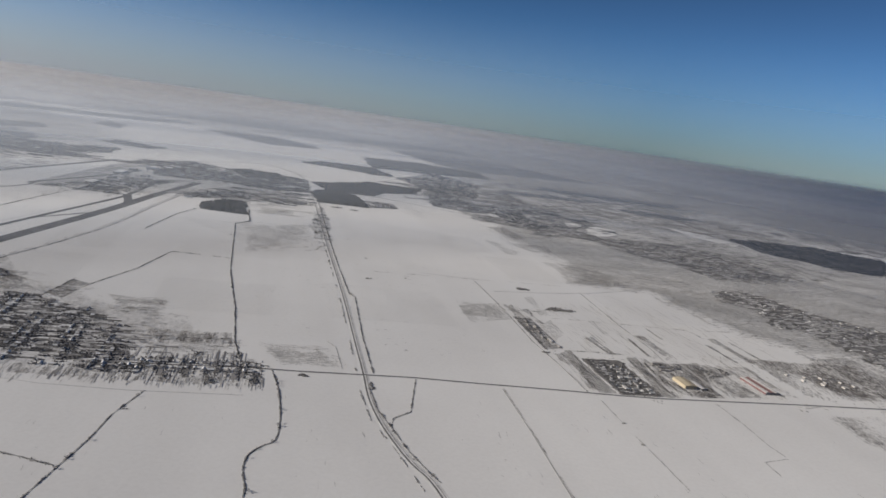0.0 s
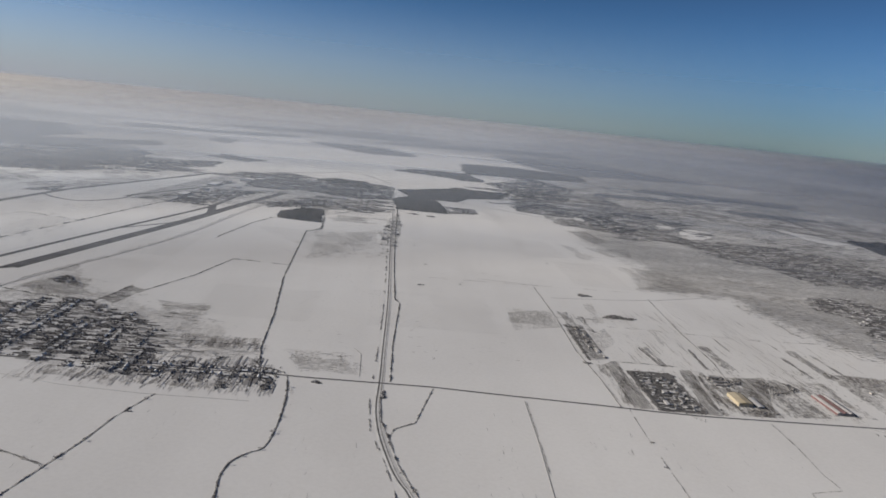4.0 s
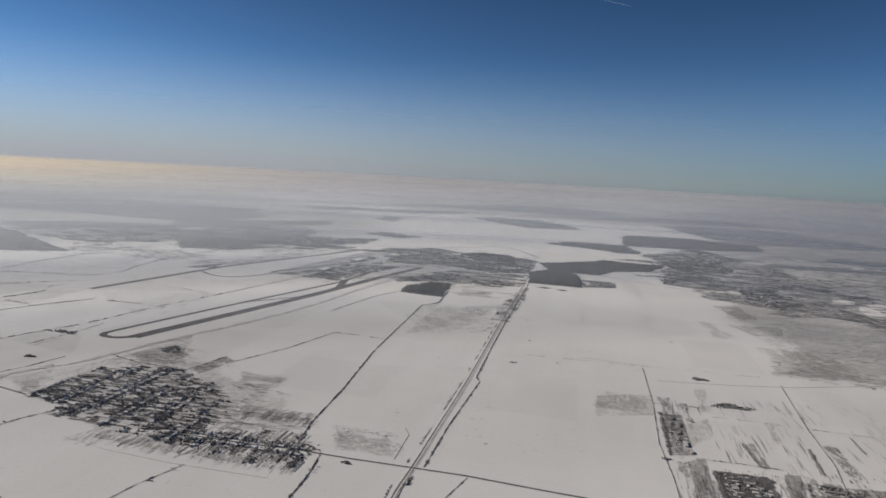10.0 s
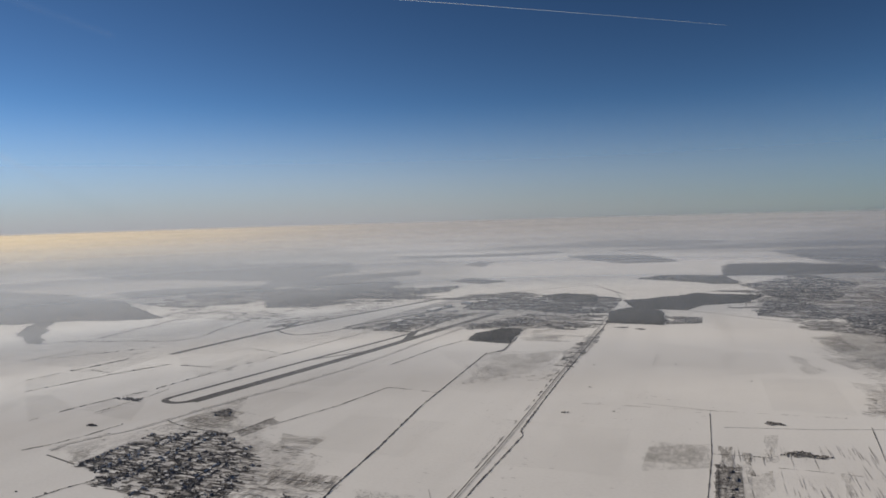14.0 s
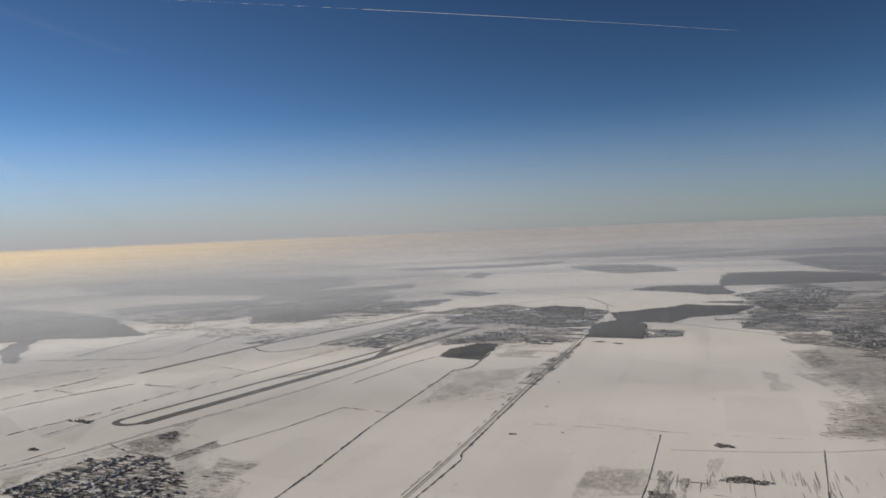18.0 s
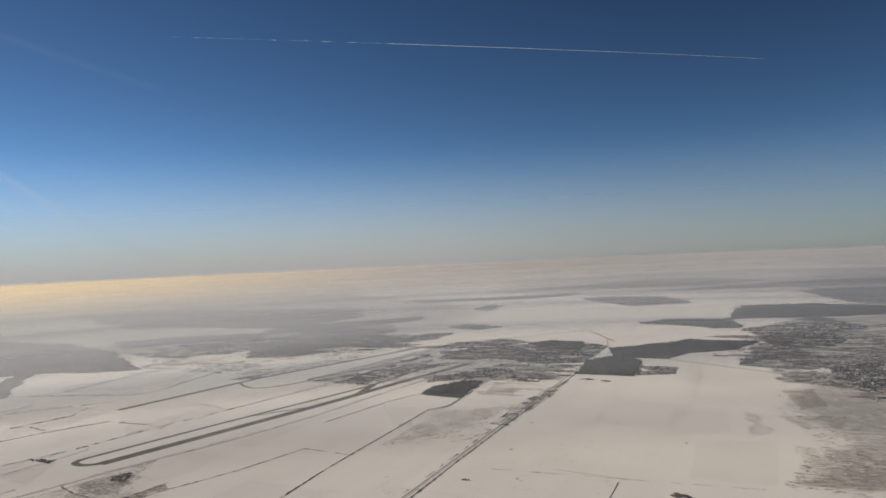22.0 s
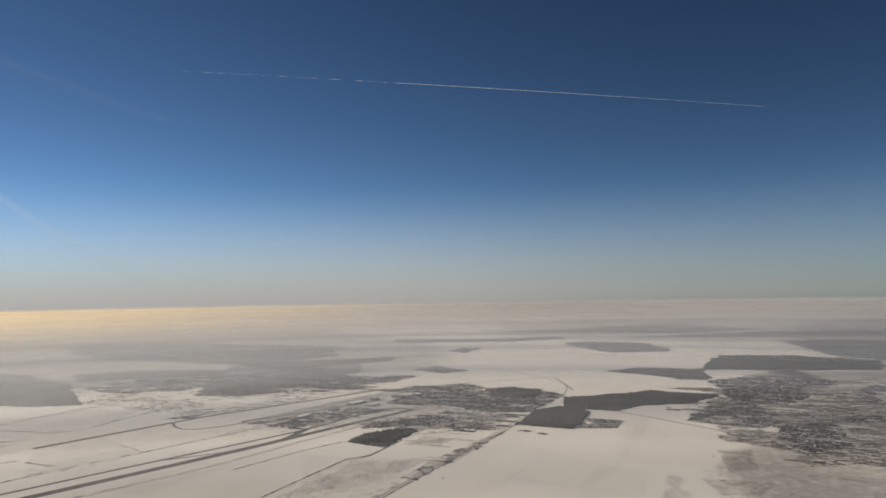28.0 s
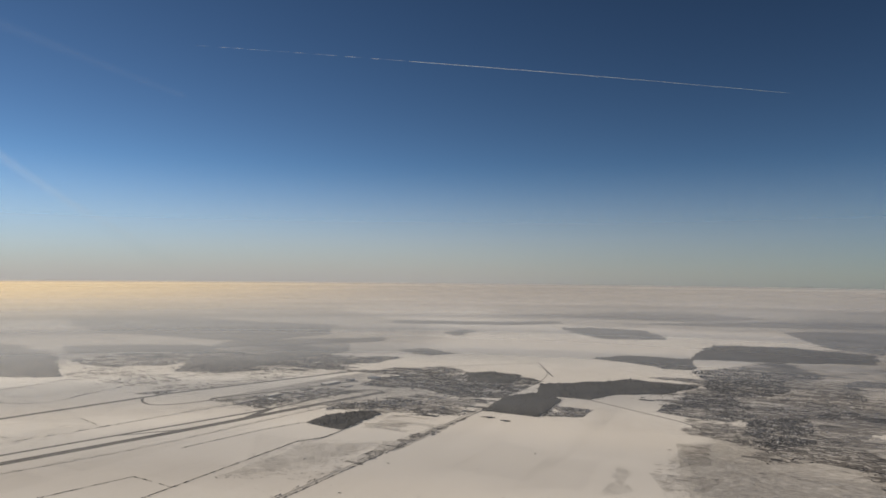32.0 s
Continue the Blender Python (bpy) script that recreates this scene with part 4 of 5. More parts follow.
ribbon([(-178, 330), (-178, 378)], 1.2, 0.05, bank_snow, "snow_bank", "ridge of ploughed snow between runway and taxiway")
ribbon([(-243, 405), (-237, 440), (-231, 482), (-229, 525)], 3.0, 0.079, runway_tarmac, "apron", "dark cleared edge of the airport apron", category="apron")
ribbon([(-272, 288), (-281, 400), (-269, 572)], 4.2, 0.07, runway_tarmac, "runway", "old runway cleared of snow", category="runway")
ribbon(smooth([(-278, 376), (-262, 368), (-246, 368), (-237, 395), (-241, 410)], 2), 1.6, 0.077, runway_tarmac, "taxiway", "curved taxiway to the old runway", category="taxiway")
patch([(-243, 408), (-258, 553), (-252, 584), (-238, 580), (-228, 458), (-232, 410)], surface("apron_concrete", (0.3, 0.3, 0.3), (0.6, 0.59, 0.58), 0.06, 0.85), 0.5, "apron", "wide grey airport apron", z=0.073)
for k, (x, y, w, d, h, roof, wall) in enumerate((
        (-222, 440, 5, 12, 1.0, roof_snow, plaster), (-224, 470, 4, 9, 0.8, roof_dark, plaster), (-216, 458, 6, 4, 0.7, white_sheet, plaster), (-210, 430, 7, 2.5, 0.6, roof_snow, concrete),
        (-232, 500, 6, 16, 1.3, roof_snow, concrete), (-226, 540, 8, 7, 1.6, blue_sheet, white_sheet), (-214, 500, 5, 9, 0.8, roof_snow, plaster), (-204, 470, 4, 6, 0.6, roof_dark, plaster),
        (-232, 520, 5, 5, 1.8, white_sheet, concrete), (-222, 560, 7, 5, 1.2, roof_snow, plaster), (-206, 448, 3, 8, 0.6, white_sheet, concrete), (-216, 415, 3, 16, 0.5, white_sheet, concrete))):
    shed(w, d, h, roof, wall, "long low airport building with a flat snowy roof" if d > w else "broad airport hall with a flat roof", pose(x, y, 0, 0, 0, 13.6 - 6), "airport_building")

# ---- forests ----
forest([(-138, 401), (-144, 419), (-139, 443), (-124, 447), (-116, 420), (-109, 403), (-126, 401)], 1.5, 1.5, "dark leafless grove beside the airport", 1, 1.2)
forest([(-85, 496), (-102, 544), (-96, 570), (-67, 561), (-49, 503)], 1.8, 1.6, "dark square plantation beside the highway", 2, 1.0)
forest([(-112, 608), (-84, 650), (-73, 679), (-19, 683), (-25, 630), (-48, 607), (-55, 575), (-71, 573), (-87, 562)], 2.4, 1.8, "long dark leafless wood", 3, 2.5)
forest([(-161, 787), (-146, 831), (-82, 850), (-57, 774), (-77, 762), (-126, 784)], 3.0, 2.0, "long dark wood on the plain", 4)
forest([(-101, 902), (-118, 1008), (-44, 1047), (52, 1022), (62, 932), (-84, 849)], 4.0, 2.0, "distant dark wood", 5)
forest([(-391, 1120), (-356, 1150), (-276, 1161), (-208, 1076), (-189, 1045), (-253, 992), (-333, 1048)], 4.5, 2.2, "distant dark wood on the snow", 6, wood=haze_tinted_wood)
forest([(-105, 1281), (-72, 1336), (80, 1402), (250, 1150), (50, 1043), (1, 1071)], 5.0, 2.2, "distant dark wood", 7, wood=haze_tinted_wood)
forest([(-652, 1332), (-583, 1472), (-449, 1788), (-223, 1607), (-318, 1426)], 9.0, 2.5, "far hazy wood", 8, 9, wood=haze_tinted_wood)
forest([(-361, 1267), (-226, 1463), (-112, 1606), (40, 1650), (60, 1500), (-120, 1400)], 9.0, 2.5, "far hazy wood", 18, 9, wood=haze_tinted_wood)
forest([(-649, 998), (-488, 1103), (-436, 1202), (-470, 1240), (-560, 1140), (-700, 1060)], 7.0, 2.2, "far hazy wood", 19, 7, wood=haze_tinted_wood)
forest([(-460, 906), (-477, 976), (-443, 958), (-425, 893)], 4.0, 2.0, "small far wood on the snow", 9, wood=haze_tinted_wood)
forest([(-413, 377), (-440, 350), (-475, 332), (-494, 305), (-600, 250), (-900, 300), (-1000, 420), (-817, 420), (-675, 437), (-554, 425)], 5.0, 1.4, "large dark wood in the haze", 10, 2.0, wood=haze_tinted_wood)
forest([(-393, 265), (-385, 269), (-426, 291), (-478, 323), (-502, 324), (-444, 282)], 3.0, 0.6, "narrow belt of scrub below the large wood", 39, 3.0, wood=haze_tinted_wood)
forest([(-375, 451), (-351, 486), (-366, 570), (-385, 652), (-416, 684), (-440, 620), (-420, 560), (-447, 507), (-410, 480)], 3.0, 0.8, "low scrub and orchards at the edge of the far town", 36, 5.0, wood=haze_tinted_wood)
forest([(-568, 446), (-540, 505), (-484, 561), (-549, 582), (-625, 522), (-640, 467)], 3.0, 0.9, "low scrub between the far fields", 37, 6.0, wood=haze_tinted_wood)
forest([(-803, 572), (-550, 640), (-560, 780), (-680, 900), (-1000, 800), (-1150, 660)], 11.0, 2.5, "wide far wood in the haze", 20, 14, wood=haze_tinted_wood)
forest([(276, 640), (310, 655), (376, 668), (420, 640), (400, 570), (346, 534), (320, 538), (306, 556), (277, 575)], 4.0, 2.0, "dark wood beyond the steppe", 11)
forest([(202, 774), (237, 789), (297, 782), (258, 746), (217, 746)], 4.0, 1.8, "narrow far wood", 12, wood=haze_tinted_wood)
forest([(-191, 614), (-182, 636), (-150, 639), (-132, 595), (-163, 582)], 2.6, 1.8, "dark wood behind the airport town", 13, 2.5)

forest([(-520, 560), (-440, 760), (-470, 800), (-570, 640)], 5.0, 2.0, "far belt of woods", 31, wood=haze_tinted_wood)
forest([(-350, 700), (-300, 690), (-290, 720), (-345, 735)], 4.0, 1.8, "narrow far wood", 33, wood=haze_tinted_wood)
forest([(120, 880), (300, 900), (330, 950), (130, 930)], 5.0, 2.0, "narrow far wood", 34, wood=haze_tinted_wood)
forest([(60, 760), (170, 800), (200, 840), (70, 800)], 4.0, 1.8, "narrow far wood", 35, wood=haze_tinted_wood)

# ---- far settlements ----
town([(-213, 511), (-241, 583), (-191, 614), (-150, 639), (-119, 621), (-101, 539), (-130, 520), (-162, 528)], 420, 6500, "houses and blocks of the airport town", plots=2.4, big=1.4, tree_size=0.9)
town([(-284, 557), (-258, 573), (-262, 600), (-230, 640), (-190, 620), (-240, 560)], 90, 900, "far houses at the edge of the airport town", seed=12)
town([(-236, 401), (-218, 492), (-188, 497), (-192, 408)], 60, 700, "low buildings between the runways", seed=2)
town([(-158, 464), (-147, 497), (-124, 486), (-139, 454), (-157, 431), (-172, 456)], 120, 900, "low houses behind the grove", seed=22)
town([(-380, 458), (-415, 521), (-401, 607), (-308, 661), (-284, 557), (-336, 500), (-342, 470)], 260, 3500, "far town in the haze", seed=3, big=1.5, tree_size=1.5, grain=0.03, wood=haze_tinted_wood, roofs=roof_haze_tinted, soft=35.0, plots=9.0)
town([(-506, 420), (-535, 489), (-486, 557), (-502, 643), (-466, 737), (-400, 669), (-410, 520), (-430, 430)], 300, 1300, "scattered far houses in the haze", seed=23, big=1.6, tree_size=1.5, clear=0.15, grain=0.03, wood=haze_tinted_wood, roofs=roof_haze_tinted, soft=40.0, plots=10.0)
town([(-3, 566), (-10, 626), (11, 662), (49, 589), (40, 562)], 200, 1400, "far settlement of low houses", seed=4, clear=0.05)
town([(-29, 714), (16, 761), (41, 720), (36, 669), (1, 656)], 120, 2200, "far settlement among dark trees", seed=24, tree_size=1.1)
town([(49, 578), (72, 615), (92, 543), (78, 515), (59, 529)], 150, 2000, "far settlement among dark trees", seed=25, tree_size=1.0)
town([(-53, 762), (-11, 891), (51, 803), (20, 744), (-17, 702)], 160, 1800, "far settlement on the plain", seed=26, tree_size=1.5, big=2.0)
town([(-30, 600), (-40, 700), (0, 790), (60, 780), (130, 700), (150, 560), (80, 480), (50, 560)], 260, 1500, "scattered far houses and trees on the steppe", seed=36, clear=0.22, grain=0.04, soft=45.0, tree_size=0.9)
town([(-175, 440), (-150, 520), (-95, 530), (-85, 470), (-118, 450)], 60, 500, "scattered sheds and scrub behind the grove", seed=37, clear=0.2, grain=0.06, soft=20.0)
town([(-60, 540), (-35, 546), (-29, 520), (-49, 506)], 70, 330, "hamlet of low houses beside a wood", seed=5, grain=0.12, soft=5.0, plots=2.0)
town([(34, 560), (81, 571), (102, 559), (116, 516), (145, 530), (165, 541), (194, 550), (218, 531), (240, 514), (254, 459), (220, 424), (176, 412), (162, 444), (142, 448), (124, 486), (108, 509), (75, 507), (55, 517), (29, 524)], 420, 4200, "straggling settlement on the steppe", seed=6, clear=0.0, grain=0.1, big=0.6, roofs=roof_snow, plots=1.6, soft=18.0, soil=tussock, tree_size=0.6)
town([(159, 375), (183, 389), (193, 375), (205, 355), (194, 333), (180, 305), (163, 306), (170, 341), (154, 349)], 200, 3000, "settlement on the steppe among dark trees", seed=27, tree_size=0.4, big=0.55, roofs=roof_snow, plots=1.4, soft=8.0, grain=0.14, soil=tussock)
town([(194, 333), (205, 355), (240, 330), (250, 290), (205, 240), (185, 270), (180, 305)], 170, 3000, "settlement on the steppe among dark trees", seed=38, tree_size=0.4, big=0.55, roofs=roof_snow, plots=1.4, soft=8.0, grain=0.14, soil=tussock)
town([(-61, 361), (-73, 412), (-78, 460), (-80, 478), (-64, 422), (-53, 362)], 40, 420, "houses and trees beside the highway", seed=28, tree_size=0.4, grain=0.16, clear=0.25, soft=2.0, plots=1.0, big=0.7, patch_bare=mottled)
town([(-148, 224), (-146, 230), (-136, 224), (-141, 218)], 14, 130, "farm of low sheds", seed=29, tree_size=0.4, big=0.8, grain=0.3, soft=2.0, plots=1.0)
town([(-297, 380), (-297, 392), (-290, 410), (-280, 390)], 24, 140, "far farm of low sheds", seed=30, tree_size=0.8, grain=0.2, soft=4.0, plots=2.0)
town([(-66, 700), (-60, 712), (-20, 722), (-20, 700)], 40, 100, "far farm buildings beside a wood", seed=31, soft=5.0)

# ---- the village ----
CORE = [(-137, 161.5), (-141, 179), (-142, 194), (-132, 202), (-123, 208.5), (-103, 202), (-84, 194), (-74, 180), (-72, 170), (-68, 160), (-76, 158), (-88, 157.5), (-104, 156), (-118, 154.8), (-121, 161)]
patch(grown(CORE, -1.0), trodden, 6.0, "village_ground", "trodden snow, soil and gardens of the village", z=0.04, shake=1.2, seed=41)
patch([xy(-58, 168), xy(-30, 165.5), xy(2, 165), xy(4, 177), xy(-30, 178), xy(-56, 174)], streaks, 2.0, "field", "narrow garden strips under thin snow", z=0.047, shake=0.8, seed=42)
kinds = [house(1.0, 0.75, 0.32, 0.26, roof_snow, "low village house with a snowy gabled roof"), house(1.2, 0.8, 0.34, 0.28, roof_dark, "low village house with a dark gabled roof"),
         house(0.8, 0.7, 0.3, 0.24, roof_snow, "small village house with a snowy roof"), house(1.5, 0.7, 0.3, 0.22, roof_snow, "long village house with a snowy roof"),
         house(0.7, 0.5, 0.22, 0.14, roof_dark, "small dark garden shed", "garden_shed")]
oaks = [tree_kind(h, s, k) for k, (h, s) in enumerate(((0.6, 0.3), (0.8, 0.36), (0.5, 0.28), (0.7, 0.26)))]
used = {}


def place(source, m, group):
    """The first use moves the thing itself, each later one a copy."""
    if source.name not in used:
        used[source.name] = 1
        source.matrix_world = m
        return tagged(source, group=group)
    return tagged(copy_thing(source, m), group=group)


r = random.Random(5)
garden_v, garden_f, bush_p, bush_s, fence_v, fence_f = [], [], [], [], [], []


def garden(u0, v0, u1, v1):
    k, z = len(garden_v), 0.05 + 0.0003 * len(garden_f)
    for u, v in ((u0, v0), (u1, v0), (u1, v1), (u0, v1)):
        garden_v.append((*xy(u + r.uniform(-0.1, 0.1), v + r.uniform(-0.1, 0.1)), z))
    garden_f.append((k, k + 1, k + 2, k + 3))


def fence(u0, v0, u1, v1):
    """A low dark fence as a thin upright wall."""
    k = len(fence_v)
    a, b = xy(u0, v0), xy(u1, v1)
    dx, dy = b[0] - a[0], b[1] - a[1]
    far = math.hypot(dx, dy)
    nx, ny = -dy / far * 0.03, dx / far * 0.03
    for p, s in ((a, 1), (b, 1), (b, -1), (a, -1)):
        fence_v.append((p[0] + nx * s, p[1] + ny * s, 0.0))
        fence_v.append((p[0] + nx * s, p[1] + ny * s, 0.17))
    fence_f.extend(tuple(k + i for i in q) for q in ((0, 2, 3, 1), (4, 6, 7, 5), (1, 3, 5, 7), (2, 4, 5, 3), (0, 1, 7, 6)))


def plot(u, v, du, dv, deep, wide, dense):
    """A plot that runs from the street at (u, v) along (du, dv): house and trees in front, garden behind."""
    def at(s, t):
        return u + du * s - dv * t, v + dv * s + du * t
    if r.random() < 0.82:
        hu, hv = at(r.uniform(0.7, 1.3), r.uniform(-0.3, 0.3))
        place(kinds[r.choice((0, 0, 1, 2, 3))], pose(*xy(hu, hv), 0, 0, 0, 13.6 + math.degrees(math.atan2(dv, du)) + r.choice((0, 90)) + r.uniform(-4, 4)), "village houses")
    if r.random() < 0.3:
        hu, hv = at(r.uniform(1.8, 2.8), r.uniform(-0.5, 0.5))
        place(kinds[4], pose(*xy(hu, hv), 0, 0, 0, 13.6 + r.choice((0, 90)) + r.uniform(-5, 5)), "village sheds")
    if r.random() < dense:
        a, b = at(r.uniform(1.4, 2.2), -wide * 0.45), at(deep * r.uniform(0.6, 0.98), wide * r.uniform(0.1, 0.45))
        garden(a[0], a[1], b[0], b[1])
    n = int(r.uniform(8, 30) * (dense + 0.3))
    lane = r.uniform(-wide * 0.4, wide * 0.4)
    for _ in range(n):
        q = at(r.triangular(0.3, deep * 0.85, 1.4), lane + r.gauss(0, wide * 0.16))
        bush_p.append((*xy(*q), 0))
        bush_s.append(r.uniform(0.09, 0.28))
    if r.random() < 0.5:
        a, b = at(0.3, wide * 0.5), at(deep * r.uniform(0.5, 1.0), wide * 0.5)
        fence(*a, *b)


trees_at = []
for street in (-95, -83, -71.5, -59.5, -48, -36.5, -26):
    track([xy(street, 178), xy(street + 1, 195), xy(street, 196 if street > -40 else 208)] if street > -80 else [xy(street, 188), xy(street, 216)], 0.26, "trodden snowy village street")
    for k in range(30):
        v0 = 168 + k * 2.05
        for side in (-1, 1):
            mid = xy(street + side * 3.0, v0)
            if inside([mid[0]], [mid[1]], CORE)[0]:
                open_yard = noise.noise(Vector((mid[0] * 0.09, mid[1] * 0.09, 9.0)))
                if open_yard < -0.28:
                    continue
                plot(street + side * 0.35, v0, side, 0, 5.4, 2.0, 0.62 + open_yard * 0.6)
                if r.random() < 0.35:
                    trees_at.append(xy(street + side * r.uniform(0.4, 3.0), v0 + r.uniform(-0.9, 0.9)))
for k in range(17):  # along the paved road, east of the village
    u0 = -31 + k * 2.0
    for side, deep in ((-1, 8.5), (1, 6.0)):
        v0 = 177.2 if u0 > -10 else 177.5
        plot(u0, v0 + side * 0.9, 0, side, deep, 1.9, 0.5)
        if r.random() < 0.6:
            trees_at.append(xy(u0 + r.uniform(-0.8, 0.8), v0 + side * r.uniform(1.2, 3.5)))
for k in range(60):  # long strips of garden soil behind the road plots
    u0, v1 = r.uniform(-46, 4), r.uniform(164.5, 171)
    garden(u0, v1, u0 + r.uniform(0.12, 0.4), v1 + r.uniform(1.5, 7))
for k in range(40):
    u0 = r.uniform(-34, 0)
    garden(u0, 181 + r.uniform(0, 3), u0 + r.uniform(0.1, 0.35), 184 + r.uniform(0, 7))
for k in range(12):
    garden(-28 + k * 2.2, 194.5, -27.86 + k * 2.2, 199)
garden(-28, 198.9, -3, 199.05)
garden(-28, 196.7, -3, 196.85)
for k in range(70):  # dark yards on the east side of the core
    u0, v0 = r.uniform(-46, -24), r.uniform(184, 208)
    garden(u0, v0, u0 + r.uniform(2, 5), v0 + r.uniform(0.2, 0.7))
for k in range(900):  # trees round the houses on the road
    u0 = r.uniform(-33, 4)
    v0 = 177.4 + r.gauss(0, 2.0)
    if noise.noise(Vector((u0 * 0.28, v0 * 0.12, 5.0))) > -0.08:
        bush_p.append((*xy(u0, v0), 0))
        bush_s.append(r.uniform(0.1, 0.3))
for u0, v0, n in ((-9, 168.5, 60), (-20, 170, 30), (2.2, 172.5, 90), (2.0, 169.5, 60), (-3, 186, 30), (-14, 186, 30)):  # copses among the strips
    for k in range(n):
        bush_p.append((*xy(u0 + r.gauss(0, 0.7), v0 + r.gauss(0, 1.1)), 0))
        bush_s.append(r.uniform(0.12, 0.3))
for k in range(200):  # yards and garden strips side by side
    u0, v0 = r.uniform(-104, -24), r.uniform(168, 226)
    q = xy(u0 + 2, v0)
    if inside([q[0]], [q[1]], CORE)[0] and noise.noise(Vector((u0 * 0.06, v0 * 0.08, 7.0))) > -0.15:
        garden(u0, v0, u0 + r.uniform(2, 6), v0 + r.uniform(0.25, 0.9))
for _ in range(34000):  # trees between the plots, in loose groups
    q = (r.uniform(-144, -66), r.uniform(148, 210))
    u, v = uv(q)
    if v < 178 and u < -38 and r.random() < 0.75:
        continue
    if noise.noise(Vector((u * 0.16, v * 0.5, 2.0))) + 0.6 * noise.noise(Vector((u * 0.05, v * 0.07, 7.0))) > 0.2 and inside([q[0]], [q[1]], CORE)[0]:
        bush_p.append((*q, 0))
        bush_s.append(r.uniform(0.08, 0.26))
plot_v, plot_f, v0 = [], [], 140.0  # yards in rows, from dark soil to clean snow
while v0 < 235:
    deep, u0 = r.uniform(0.7, 1.5), -110.0
    while u0 < -20:
        wide = r.uniform(1.2, 5.5)
        q = xy(u0 + wide / 2, v0 + deep / 2)
        if inside([q[0]], [q[1]], CORE)[0] and noise.noise(Vector((q[0] * 0.11, q[1] * 0.11, 1.0))) + r.uniform(-0.3, 0.3) > -0.3:
            k = len(plot_v)
            plot_v += [(*xy(u0 + wide * a + r.uniform(-0.08, 0.08), v0 + deep * b), 0.0485) for a, b in ((0.03, 0.06), (0.97, 0.06), (0.97, 0.94), (0.03, 0.94))]
            plot_f.append((k, k + 1, k + 2, k + 3))
        u0 += wide
    v0 += deep
thing("yards", mesh("yards", plot_v, plot_f, yard_plots), "small yards of soil, trodden and clean snow between village houses", "yard", kind="stuff")
flecks([xy(-34, 180), xy(2, 180), xy(0, 200), xy(-24, 204), xy(-30, 226), xy(-52, 222)], 420, 5.0, 0.22, "thin garden rows behind the village", 0, 3, 0.062, 20, clump=0.2, name="garden_rows", category="garden")
flecks([xy(-60, 164), xy(4, 164), xy(4, 177), xy(-60, 178)], 380, 5.0, 0.2, "thin garden rows below the village street", 90, 2, 0.062, 21, furrow, 0.1, name="garden_rows", category="garden")
v, f = lumps(bush_p, bush_s)
thing("orchard_trees", mesh("orchard_trees", v, f, twigs), "bare orchard trees and bushes between village houses", "trees", kind="stuff")
thing("gardens", mesh("gardens", garden_v, garden_f, dark_garden), "dark garden strips showing through the village snow", "garden", kind="stuff")
thing("fences", mesh("fences", fence_v, fence_f, bark), "low dark fences between village plots", "fence", kind="stuff")
for x, y in trees_at:
    place(oaks[r.randrange(4)], pose(x, y, 0, 0, 0, r.uniform(0, 360)), "village trees")
for x, y, dx, dy in stepped(smooth([(-36, 175), (-31, 163), (-27, 149), (-25, 139), (-25, 135), (-27, 133), (-29, 128), (-28, 122), (-25, 115)]), 1.6):
    if r.random() < 0.6 or noise.noise(Vector((x * 0.3, y * 0.3, 6.0))) < 0:
        continue
    place(oaks[r.randrange(4)], pose(x + r.gauss(0, 0.25), y, 0, 0, 0, r.uniform(0, 360)), "trees along the creek")
for x, y, dx, dy in stepped([(-60, 151), (-61, 137), (-60, 126), (-60, 116), (-60, 102)], 2.0):
    if r.random() < 0.6 or noise.noise(Vector((x * 0.3, y * 0.3, 6.0))) < 0:
        continue
    place(oaks[r.randrange(4)], pose(x + r.gauss(0, 0.15), y + r.uniform(-0.6, 0.6), 0, 0, 0, r.uniform(0, 360)), "trees along the ditch")

# ---- garden and field strips round the village and the yards ----
patch([(-119.2, 209.8), (-119.9, 230.2), (-111.2, 227.7), (-111.4, 206.8)], trodden, 1.0, "field", "grey garden plots in a wedge behind the village", z=0.0505, shake=0.4, seed=61)
patch([(-80.2, 191.9), (-53.4, 198.5), (-50.3, 188.9), (-69.5, 180.9)], streaks, 1.0, "field", "garden plots in rows under thin snow", z=0.0485, shake=0.3, seed=62)
patch([(-100.7, 214.6), (-82.8, 223.2), (-77, 211.5), (-88.7, 199.7)], wide_mottle, 3.0, "field", "thin snow on a field behind the village", z=0.0393, shake=0.6, seed=63)
patch([(-151.3, 190.4), (-152.5, 208.3), (-150.3, 228.2), (-134.5, 232.7), (-123.1, 211.3), (-138.3, 200.1)], mottled, 3.0, "field", "scrubby snow round a farm", z=0.0386, shake=0.8, seed=64)
patch([(-138.7, 158.5), (-137.9, 169), (-150.2, 178.8), (-152, 168.3)], stubble, 3.0, "field", "scrubby snow beside the perimeter road", z=0.0388, shake=0.8, seed=65)
patch([(50.6, 224.9), (54.9, 230.1), (63.3, 193), (57.6, 191.9)], dark_strip, 0.6, "field", "strip of bare soil beside a works yard", z=0.0505, shake=0.3, seed=20)
patch([(45.7, 254.2), (53, 265.5), (56.4, 249.4), (50.7, 234.8)], mottled, 0.6, "field", "thin snow behind a farmstead", z=0.0511, shake=0.3, seed=26)
patch([(63.6, 247.5), (65.1, 248.4), (70.9, 230.8), (69.4, 230.8)], dark_strip, 0.6, "field", "narrow dark strip of soil", z=0.0517, shake=0.3, seed=32)
patch([(65.3, 249.1), (66.9, 250.1), (71.9, 231.5), (70.9, 230.8)], dark_strip, 0.6, "field", "narrow dark strip of soil", z=0.0523, shake=0.3, seed=38)
